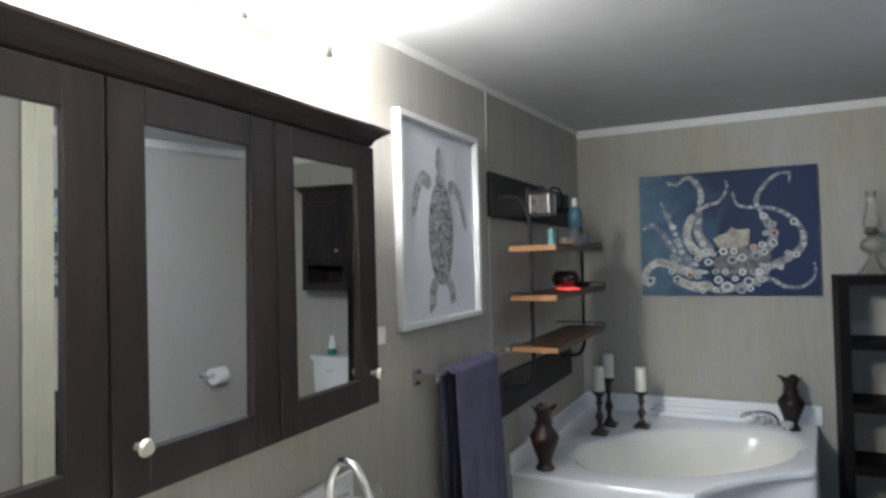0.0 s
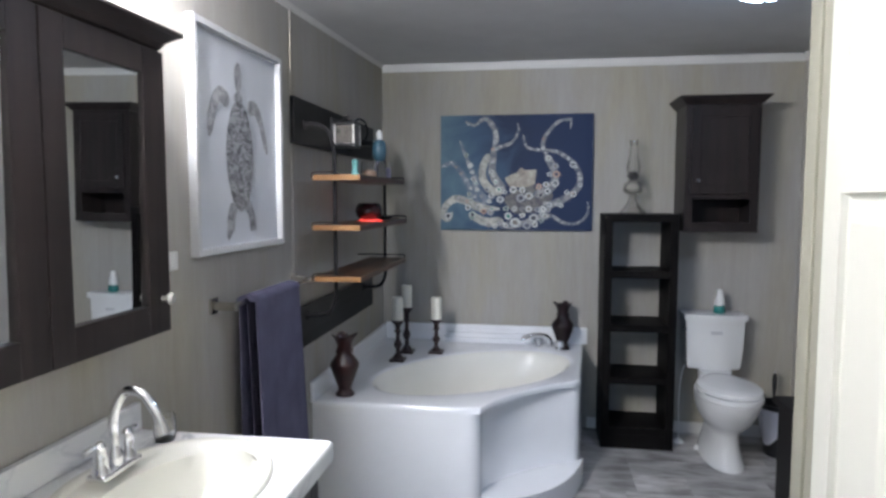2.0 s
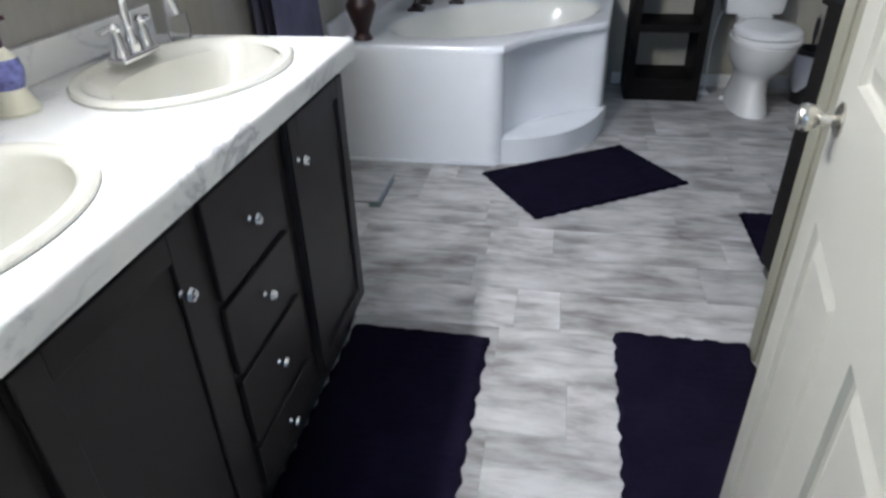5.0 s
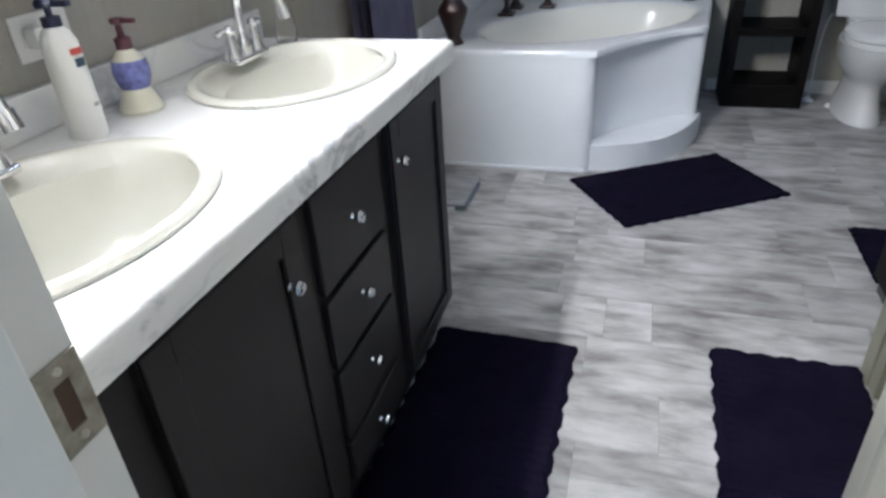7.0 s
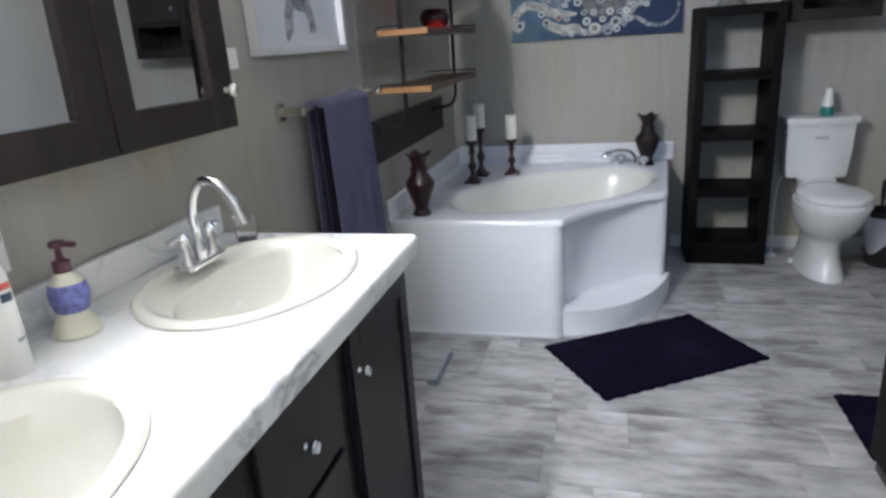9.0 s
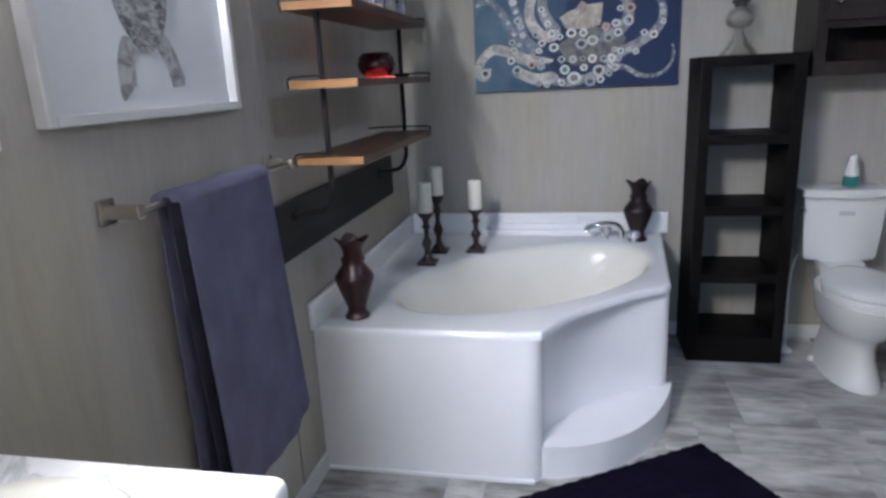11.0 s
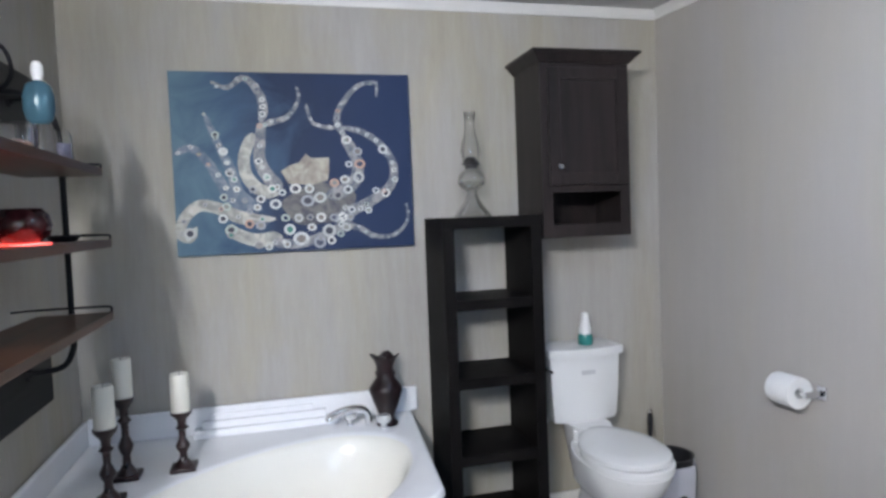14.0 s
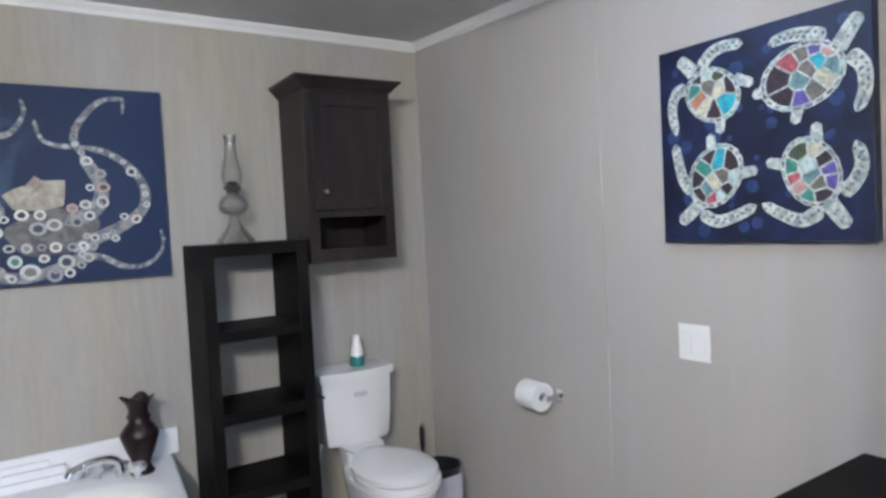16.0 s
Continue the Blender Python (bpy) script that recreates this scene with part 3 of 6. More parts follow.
def mirror_door(y0, y1, my0, my1, knob):
    d = part("door", box(0.100, 0.104, y0, y1, MZ0, MZ1 - 0.004), ESPRESSO, cab)
    mz0, mz1 = 1.210, 1.745
    f = bmesh.new()
    box(0.104, 0.120, y0, my0, MZ0, MZ1 - 0.004, 0.002, bm=f)
    box(0.104, 0.120, my1, y1, MZ0, MZ1 - 0.004, 0.002, bm=f)
    box(0.104, 0.120, my0, my1, MZ0, mz0, 0.002, bm=f)
    box(0.104, 0.120, my0, my1, mz1, MZ1 - 0.004, 0.002, bm=f)
    part("frame", f, ESPRESSO, d)
    pane = box(0.104, 0.108, my0, my1, mz0, mz1, 0.0)
    for w in pane.verts:  # the panes lean out by half a degree
        w.co.x += 0.0092 * (w.co.z - mz0)
    part("mirror", pane, MIRROR, d, "plain mirror panel")
    if knob:
        part("knob", turned(lathe([(0, 0), (0.007, 0), (0.006, 0.004), (0.006, 0.010), (0.013, 0.016), (0.015, 0.022), (0.011, 0.029), (0, 0.031)], 20), pose(0.120, knob, 1.222, 0, 90, 0)), painted("pale_metal_knob", (0.70, 0.68, 0.62), 0.25, 0.6), d, "pale round knob", True)


mirror_door(M0, 0.519, 0.195, 0.452, None)
mirror_door(0.523, 0.908, 0.592, 0.838, 0.566)
mirror_door(0.912, M1, 0.972, 1.218, 1.268)

vl = thing("vanity_light", 0, 0, 0, "vanity light bar with four glowing frosted shades", "wall light")
part("back_bar", box(0.001, 0.030, 0.20, 1.18, 2.045, 2.085, 0.008), NICKEL, vl)
for yy in (0.27, 0.55, 0.83, 1.11):
    part("arm", sweep(smooth_path([(0.025, yy, 2.065), (0.07, yy, 2.055), (0.10, yy, 2.02)], 4), 0.007, 10), NICKEL, vl, smooth=True)
    part("socket", lathe([(0, -0.016), (0.016, -0.016), (0.019, -0.008), (0.019, 0.014), (0, 0.014)], 20, 0.11, yy, 2.012), NICKEL, vl, smooth=True)
    part("shade", lathe([(0.020, 0), (0.036, 0.010), (0.046, 0.035), (0.048, 0.07), (0.044, 0.088), (0, 0.088)], 24, 0.11, yy, 2.028), LAMPGLOW, vl, "glowing frosted glass shade", True)

# ---- ceiling light ----
LX, LY = 1.785, 2.30
cl = thing("ceiling_light", LX, LY, ceil_z(LY) - 0.002, "round flush ceiling light with a glowing glass dome", "ceiling light")
part("base_ring", lathe([(0, 0), (0.136, 0), (0.141, -0.007), (0.126, -0.024), (0.116, -0.026), (0.0, -0.024)], 48), NICKEL, cl, "satin metal ring", True)
part("dome", lathe([(0.113, -0.025), (0.110, -0.040), (0.096, -0.058), (0.068, -0.071), (0.036, -0.077), (0, -0.078)], 48), DOMEGLOW, cl, "glowing frosted glass dome", True)
part("finial", lathe([(0, -0.077), (0.009, -0.078), (0.010, -0.085), (0.005, -0.092), (0, -0.093)], 16), NICKEL, cl, smooth=True)

# ---- corner bathtub ----
tub = thing("corner_bathtub", 0, 0, 0, "white acrylic corner bathtub with a cut front and low step", "bathtub")
DZ = 0.545
DECK = [(0.003, 2.588), (0.735, 2.588), (0.770, 2.604), (0.833, 2.735), (0.900, 2.835), (1.0, 2.940), (1.10, 3.030), (1.20, 3.085), (1.234, 3.135), (1.302, 3.967), (0.003, 3.967)]
BC, BA, BB, BROT = (0.692, 3.253), 0.610, 0.350, radians(43)


def tub_shell():
    bm = bmesh.new()
    N = 72
    ca, sa = math.cos(BROT), math.sin(BROT)

    def oval(k, grow=0.0):
        out = []
        for i in range(N):
            a = 2 * math.pi * i / N
            u, v = (BA * k + grow) * math.cos(a), (BB * k + grow) * math.sin(a)
            out.append((BC[0] + u * ca - v * sa, BC[1] + u * sa + v * ca))
        return out

    def edge_hit(px, py):
        dx, dy = px - BC[0], py - BC[1]
        best = 1e9
        for i in range(len(DECK)):
            (ax, ay), (bx, by) = DECK[i], DECK[(i + 1) % len(DECK)]
            ex, ey = bx - ax, by - ay
            det = dx * ey - dy * ex
            if abs(det) < 1e-9:
                continue
            t = ((ax - BC[0]) * ey - (ay - BC[1]) * ex) / det
            s = ((ax - BC[0]) * dy - (ay - BC[1]) * dx) / det
            if t > 0 and -1e-6 <= s <= 1 + 1e-6:
                best = min(best, t)
        return (BC[0] + dx * best, BC[1] + dy * best)

    edge = [edge_hit(*p) for p in oval(1.0)]
    for cor in DECK:
        k = min(range(N), key=lambda i: (edge[i][0] - cor[0]) ** 2 + (edge[i][1] - cor[1]) ** 2)
        edge[k] = cor
    rings = [[bm.verts.new((x, y, DZ - 0.028)) for x, y in edge]]
    cx, cy = BC
    for s, z in ((0.999, DZ - 0.016), (0.994, DZ - 0.006), (0.985, DZ - 0.001), (0.970, DZ)):
        rings.append([bm.verts.new((cx + (x - cx) * s, cy + (y - cy) * s, z)) for x, y in edge])
    for k, z in ((1.06, DZ), (1.035, DZ - 0.002), (1.0, DZ - 0.008), (0.965, DZ - 0.024), (0.935, DZ - 0.06), (0.885, DZ - 0.16), (0.84, DZ - 0.27), (0.74, DZ - 0.35), (0.55, DZ - 0.385), (0.2, DZ - 0.39)):
        rings.append([bm.verts.new((x, y, z)) for x, y in oval(k)])
    for a, b in zip(rings, rings[1:]):
        for i in range(N):
            bm.faces.new((a[i], a[(i + 1) % N], b[(i + 1) % N], b[i]))
    bm.faces.new(rings[-1])
    return bm


shell = part("shell", tub_shell(), ACRYLIC, tub, smooth=True)
shell.data.materials.append(painted("cream_acrylic", (0.82, 0.805, 0.745), 0.16, vary=0.02, bumps=0))
for face in shell.data.polygons:
    face.material_index = 1 if face.center.z < DZ - 0.012 and ((face.center.x - BC[0]) ** 2 + (face.center.y - BC[1]) ** 2) < 0.40 and (Vector((face.center.x - BC[0], face.center.y - BC[1])).length < 0.64 * BA or face.center.z < DZ - 0.029 or abs((face.center.x - BC[0]) * math.sin(BROT) - (face.center.y - BC[1]) * math.cos(BROT)) < BB) else 0
part("flange_side", box(0.002, 0.022, 2.56, 3.966, DZ - 0.002, 0.640, 0.008, 3), ACRYLIC, tub, smooth=True)
part("flange_back", box(0.023, 1.325, 3.946, 3.967, DZ - 0.002, 0.650, 0.008, 3), ACRYLIC, tub, smooth=True)
part("front_lip", box(0.003, 0.745, 2.582, 2.60, 0.0, 0.016, 0.008, 2), ACRYLIC, tub, smooth=True)
ap = [(0.003, 2.590), (0.695, 2.590), (0.724, 2.593), (0.747, 2.602), (0.762, 2.618), (0.769, 2.642), (0.768, 2.670), (0.766, 2.710), (0.800, 2.785), (0.870, 2.880), (0.970, 2.980), (1.080, 3.058), (1.165, 3.100), (1.205, 3.112), (1.225, 3.130), (1.233, 3.160), (1.300, 3.960),
      (1.275, 3.960), (1.208, 3.170), (1.195, 3.140), (1.150, 3.122), (1.070, 3.084), (0.955, 3.004), (0.850, 2.898), (0.778, 2.800), (0.735, 2.705), (0.735, 2.620), (0.003, 2.615)]
part("apron", prism(ap, 0, DZ - 0.027, 0.0), ACRYLIC, tub, smooth=True)
arc = []
for i in range(25):
    t = i / 24
    p0, p1, p2 = Vector((0.735, 2.625)), Vector((1.16, 2.64)), Vector((1.262, 3.19))
    q = p0 * (1 - t) ** 2 + p1 * 2 * t * (1 - t) + p2 * t * t
    arc.append((q.x, q.y))
part("step", prism(arc + [(1.20, 3.128), (1.075, 3.07), (0.962, 2.992), (0.86, 2.889), (0.788, 2.792), (0.745, 2.700)], 0, 0.120, 0.012, seg=3), ACRYLIC, tub, "rounded low step", True)
for z, y, x0, x1 in ((0.626, 3.932, 0.47, 0.88), (0.602, 3.910, 0.44, 0.93), (0.575, 3.885, 0.41, 0.98)):
    part("ridge", box(x0, x1, y, 3.9465, DZ - 0.001, z, 0.009, 3), ACRYLIC, tub, smooth=True)
tap = thing("tub_faucet", 1.07, 3.79, DZ, "curved chrome bath spout with two round knobs", "faucet")
part("spout", sweep(smooth_path([(0.02, 0.03, 0.0), (0.02, 0.025, 0.045), (-0.01, 0.01, 0.075), (-0.07, -0.02, 0.085), (-0.13, -0.04, 0.072), (-0.145, -0.045, 0.055)], 5), 0.015, 14), CHROME, tap, smooth=True)
for dx, dy in ((-0.05, 0.06), (0.075, -0.03)):
    part("knob", lathe([(0.014, 0), (0.012, 0.018), (0.028, 0.026), (0.032, 0.040), (0.028, 0.054), (0.012, 0.060), (0, 0.060)], 20, dx, dy), painted("clear_chrome_knob", (0.8, 0.8, 0.82), 0.1, 0.7), tap, "round clear tap knob", True)


def vase(x, y, z, h=0.292, rz=0, glaze=VASE, label="brown oxblood ceramic vase with a wavy mouth on the tub"):
    v = thing("vase", x, y, z, label, "vase", "tub vases", rz)
    k = h / 0.30
    prof = [(0, 0), (0.046, 0), (0.048, 0.008), (0.040, 0.018), (0.034, 0.030), (0.036, 0.045), (0.058, 0.100), (0.074, 0.146), (0.071, 0.160), (0.050, 0.188), (0.037, 0.205), (0.036, 0.225), (0.037, 0.250), (0.047, 0.272), (0.060, 0.290)]
    bm = lathe([(r * 0.92, zz * k) for r, zz in prof] + [(0.048, 0.290 * k), (0.036, 0.270 * k), (0.024, 0.235 * k), (0.0, 0.20 * k)], 36)
    for w in bm.verts:
        if w.co.z > 0.25 * k:
            a = math.atan2(w.co.y, w.co.x)
            up = (w.co.z - 0.25 * k) / (0.04 * k)
            w.co.z += 0.009 * math.cos(4 * a) * up
            w.co.x *= 1 + 0.13 * math.cos(4 * a) * up
            w.co.y *= 1 + 0.13 * math.cos(4 * a) * up
    part("body", bm, glaze, v, smooth=True)
    for s in (-1, 1):
        part("ear", sweep(smooth_path([(s * 0.033, 0, 0.206 * k), (s * 0.0365, 0, 0.212 * k), (s * 0.036, 0, 0.222 * k), (s * 0.031, 0, 0.228 * k)], 4), 0.0045, 8), glaze, v, smooth=True)
    return v


vase(0.125, 2.70, DZ, rz=30)
vase(1.165, 3.80, DZ, rz=-20, glaze=painted("near_black_brown_ceramic", (0.014, 0.0075, 0.0085), 0.35, spec=0.3, vary=0.5, scale=14, bumps=0.1), label="near-black glazed ceramic vase with wavy mouth beside the bath tap")


def candle_stick(x, y, z, h, label):
    c = thing("candle_holder", x, y, z, label, "candle holder", "tub candles")
    part("foot", box(-0.042, 0.042, -0.042, 0.042, 0, 0.016, 0.005), CANDLEWOOD, c)
    k = (h - 0.016) / 0.23
    prof = [(0.034, 0), (0.026, 0.012), (0.014, 0.030), (0.012, 0.055), (0.020, 0.070), (0.024, 0.085), (0.018, 0.100), (0.011, 0.115), (0.012, 0.150), (0.022, 0.160), (0.013, 0.172), (0.016, 0.195), (0.034, 0.218), (0.036, 0.230), (0, 0.230)]
    part("stem", lathe([(r, 0.0155 + zz * k) for r, zz in prof], 24), CANDLEWOOD, c, smooth=True)
    cd = thing("candle", x, y, z + h, "ivory pillar candle on a turned dark holder", "candle", "pillar candles")
    part("wax", lathe([(0, 0), (0.031, 0), (0.031, 0.125), (0.029, 0.130), (0.020, 0.126), (0, 0.124)], 28), WAX, cd, smooth=True)
    part("wick", sweep([(0, 0, 0.122), (0.001, 0, 0.136)], 0.0012, 6), BLACKPL, cd)


candle_stick(0.232, 3.36, DZ, 0.235, "turned dark red candle holder of middle height on tub")
candle_stick(0.242, 3.56, DZ, 0.275, "tall turned dark red wooden candle holder near the tub corner")
candle_stick(0.418, 3.575, DZ, 0.205, "short turned dark red wooden candle holder on the tub deck")

# ---- framed print on the vanity wall ----
def flat_poly(bm, pts, h=0.0012):
    """A thin flat shape; pts in the picture's plane (u across, v up)."""
    low, top = [bm.verts.new((u, v, 0)) for u, v in pts], [bm.verts.new((u, v, h)) for u, v in pts]
    bm.faces.new(top)
    for i in range(len(pts)):
        j = (i + 1) % len(pts)
        bm.faces.new((low[i], low[j], top[j], top[i]))
    return bm


def ellipse(cx, cy, rx, ry, rot=0.0, n=28, wob=0.0):
    c, s = math.cos(rot), math.sin(rot)
    out = []
    for i in range(n):
        a = 2 * math.pi * i / n
        k = 1 + wob * math.sin(5 * a)
        u, v = rx * k * math.cos(a), ry * k * math.sin(a)
        out.append((cx + u * c - v * s, cy + u * s + v * c))
    return out


def limb(ctrl, w0, w1, steps=6, tip=True):
    """Outline of a tapering curved limb through ctrl."""
    P = smooth_path([(u, v, 0) for u, v in ctrl], steps)
    L, R = [], []
    for i, p in enumerate(P):
        d = (P[min(i + 1, len(P) - 1)] - P[max(i - 1, 0)]).normalized()
        t = i / (len(P) - 1)
        w = w0 + (w1 - w0) * t
        if tip:
            w *= min(1.0, (1.02 - t) * 7) * min(1.0, 0.25 + 9 * t)
        L.append((p.x - d.y * w, p.y + d.x * w))
        R.append((p.x + d.y * w, p.y - d.x * w))
    return L + R[::-1]


def random_tint(name, stops, rough=0.5):
    m, N, L, b = base_material(name, rough)
    info = N.new("ShaderNodeObjectInfo")
    r = ramp(N, L, info.outputs["Random"], stops)
    r.color_ramp.interpolation = "CONSTANT"
    n = noise_node(N, L, 60, 3)
    mx = N.new("ShaderNodeMix")
    mx.data_type, mx.blend_type = "RGBA", "MULTIPLY"
    mx.inputs[0].default_value = 0.5
    g = ramp(N, L, n.outputs[0], [(0.3, (0.6, 0.6, 0.6)), (0.7, (1, 1, 1))])
    L.new(r.outputs[0], mx.inputs[6])
    L.new(g.outputs[0], mx.inputs[7])
    L.new(mx.outputs[2], b.inputs["Base Color"])
    return m


PRINTPAPER = painted("pale_print_paper", (0.62, 0.64, 0.68), 0.35, vary=0.03, bumps=0)
FRAMEWHITE = painted("white_frame_paint", (0.60, 0.60, 0.605), 0.35, vary=0.02, bumps=0.02)


def ink(name, lo, hi, scale, stretch=(1, 1, 1)):
    m, N, L, b = base_material(name, 0.5)
    n = noise_node(N, L, scale, 5, stretch, 0.6, 1.0)
    r = ramp(N, L, n.outputs[0], [(0.36, lo), (0.5, [(p + q) / 2 for p, q in zip(lo, hi)]), (0.6, hi)])
    L.new(r.outputs[0], b.inputs["Base Color"])
    return m


GREYINK = ink("mottled_grey_ink", (0.06, 0.06, 0.07), (0.38, 0.38, 0.40), 28, (1, 2.2, 1))
SOFTINK = ink("soft_grey_ink", (0.17, 0.17, 0.18), (0.42, 0.42, 0.44), 30)
pr = thing("framed_print", 0.002, 1.602, 1.288, "white box frame with a grey turtle print on pale paper", "framed picture")
PW, PH, FD = 0.640, 0.705, 0.028
f = bmesh.new()
for a in ((0, 0.020, 0, PH), (PW - 0.020, PW, 0, PH), (0.020, PW - 0.020, 0, 0.020), (0.020, PW - 0.020, PH - 0.020, PH)):
    box(0, FD, *a, 0.0015, 1, bm=f)
part("frame", f, FRAMEWHITE, pr)
part("paper", box(0, 0.006, 0.020, PW - 0.020, 0.020, PH - 0.020), PRINTPAPER, pr, "pale print paper")
ONWALL = Matrix(((0, 0, 1, 0.0062), (1, 0, 0, 0), (0, 1, 0, 0), (0, 0, 0, 1)))
cx = PW * 0.485
shapes = (("print_shell", GREYINK, ellipse(cx + 0.005, 0.315, 0.098, 0.185, 0, 40)),
          ("print_head", SOFTINK, ellipse(cx - 0.002, 0.575, 0.024, 0.052)),
          ("print_neck", SOFTINK, ellipse(cx, 0.505, 0.028, 0.024)),
          ("print_flipper", SOFTINK, limb([(cx - 0.070, 0.480), (cx - 0.125, 0.505), (cx - 0.170, 0.455), (cx - 0.200, 0.365)], 0.028, 0.016)),
          ("print_flipper", SOFTINK, limb([(cx + 0.070, 0.480), (cx + 0.130, 0.490), (cx + 0.180, 0.430), (cx + 0.225, 0.335)], 0.028, 0.014)),
          ("print_flipper", SOFTINK, limb([(cx - 0.040, 0.155), (cx - 0.065, 0.110), (cx - 0.070, 0.060), (cx - 0.068, 0.050)], 0.026, 0.026)),
          ("print_flipper", SOFTINK, limb([(cx + 0.050, 0.165), (cx + 0.085, 0.115), (cx + 0.098, 0.070), (cx + 0.100, 0.060)], 0.024, 0.022)))
for i, (nm, mat, pts) in enumerate(shapes):
    ob = part(nm, flat_poly(bmesh.new(), pts, 0.0008), mat, pr)
    ob.matrix_basis = Matrix.Translation((0.0004 * (len(shapes) - i), 0, 0)) @ ONWALL

# small white hook plate beside the mirror cabinet
hk = thing("wall_switch", 0.001, 1.502, 1.288, "small white plastic wall switch beside the mirror cabinet", "switch")
part("plate", box(0, 0.010, -0.020, 0.020, -0.026, 0.026, 0.004), PLASTIC, hk)
part("rocker", box(0.010, 0.014, -0.008, 0.008, -0.014, 0.014, 0.001), PLASTIC, hk)

# ---- towel bar and towel ----
tb = thing("towel_bar", 0, 0, 0, "chrome towel bar with square posts on the taupe wall", "towel bar")
for yy in (1.722, 2.395):
    part("post", join(box(0.001, 0.010, yy - 0.022, yy + 0.022, 1.100, 1.150, 0.003), box(0.010, 0.082, yy - 0.011, yy + 0.011, 1.112, 1.138, 0.003)), NICKEL, tb)
part("bar", sweep([(0.070, 1.722, 1.125), (0.070, 2.395, 1.125)], 0.008, 14), NICKEL, tb, smooth=True)


def cloth(name, y0, y1, ztop, zbot, x, parent, mat, flare, drop, phase, label=""):
    """A hanging sheet with soft vertical folds and a thickness of its own."""
    bm = bmesh.new()
    nu, nv = 36, 40
    g = []
    for side in (0, 1):
        rows = []
        for j in range(nv + 1):
            t = j / nv
            row = []
            for i in range(nu + 1):
                s = i / nu
                z = ztop - (ztop - zbot - drop * (1 - s)) * t
                y = y0 + (y1 - y0) * s + flare * t * (0.35 + 0.65 * s)
                fold = 0.007 * t * math.sin(2 * math.pi * (1.6 * s + phase) + 0.6 * t) + 0.003 * t * math.sin(2 * math.pi * (4.3 * s + phase * 2))
                edge = min(1.0, 8 * min(s, 1 - s) + 0.35)
                row.append(bm.verts.new((x + fold + (0.006 if side else -0.006) * edge, y, z)))
            rows.append(row)
        g.append(rows)
    for rows in g:
        for j in range(nv):
            for i in range(nu):
                bm.faces.new((rows[j][i], rows[j][i + 1], rows[j + 1][i + 1], rows[j + 1][i]))
    for j in range(nv):
        for i in (0, nu):
            bm.faces.new((g[0][j][i], g[0][j + 1][i], g[1][j + 1][i], g[1][j][i]))
    for i in range(nu):
        for j in (0, nv):
            bm.faces.new((g[0][j][i], g[0][j][i + 1], g[1][j][i + 1], g[1][j][i]))
    return part(name, bm, mat, parent, label, True)


tw = thing("bath_towel", 0, 0, 0, "purple-grey terry bath towel folded over the chrome bar", "towel")
cloth("front_layer", 1.812, 2.190, 1.128, 0.425, 0.104, tw, TOWEL, 0.110, -0.06, 0.1)
cloth("back_layer", 1.826, 2.185, 1.128, 0.34, 0.040, tw, TOWEL, 0.03, 0.0, 0.45)
# added dark sheet: the gap between the two layers is only shaded
cloth("gap_shadow_sheet", 1.808, 2.180, 1.128, 0.38, 0.076, tw, TOWEL_GAP_SHADOW, 0.105, 0.0, 0.12, "dark sheet standing in for shade between the towel layers")
fo = bmesh.new()
ring = [[], []]
for k, yy in enumerate((1.808, 2.190)):
    for rr in (0.036, 0.012):
        pts = [(0.074 + rr * math.cos(math.pi * i / 10), yy, 1.126 + (rr * 0.55 + 0.004) * math.sin(math.pi * i / 10)) for i in range(11)]
        ring[k].append([fo.verts.new(p) for p in pts])
for q in (0, 1):
    for i in range(10):
        fo.faces.new((ring[0][q][i], ring[0][q][i + 1], ring[1][q][i + 1], ring[1][q][i]))
for k in (0, 1):
    for i in range(10):
        fo.faces.new((ring[k][0][i], ring[k][0][i + 1], ring[k][1][i + 1], ring[k][1][i]))
part("fold", fo, TOWEL, tw, smooth=True)

# ---- pipe shelf: two boards on the wall, two pipes, three shelves ----
for nm, y0, y1, z0, z1 in (("backing_board", 2.385, 3.655, 1.688, 1.880), ("backing_board", 2.388, 3.618, 0.823, 1.000)):
    bb = thing(nm, 0, 0, 0, "dark grey stained board fixed flat to the wall behind pipes", "board", "shelf backing boards")
    part("board", box(0.002, 0.020, y0, y1, z0, z1, 0.002), BOARD, bb)
PX = 0.078
ps = thing("pipe_shelf", 0, 0, 0, "three orange brown wooden shelves on black iron pipes", "shelf")
for yy in (2.505, 3.405):
    path = smooth_path([(0.021, yy, 1.775), (0.07, yy, 1.778), (0.125, yy, 1.745), (0.150, yy, 1.66)], 6) + [Vector((0.15, yy, z)) for z in (1.5, 1.3, 1.15)] + smooth_path([(0.150, yy, 1.08), (0.148, yy, 1.02), (0.115, yy, 0.968), (0.021, yy, 0.955)], 6)
    part("upright", sweep(path, 0.0088, 12), PIPE, ps, smooth=True)
    for z in (1.775, 0.955):
        part("flange", turned(lathe([(0, 0), (0.022, 0), (0.022, 0.004), (0.013, 0.006), (0.012, 0.014), (0, 0.014)], 24), pose(0.020, yy, z, 0, 90, 0)), PIPE, ps, smooth=True)
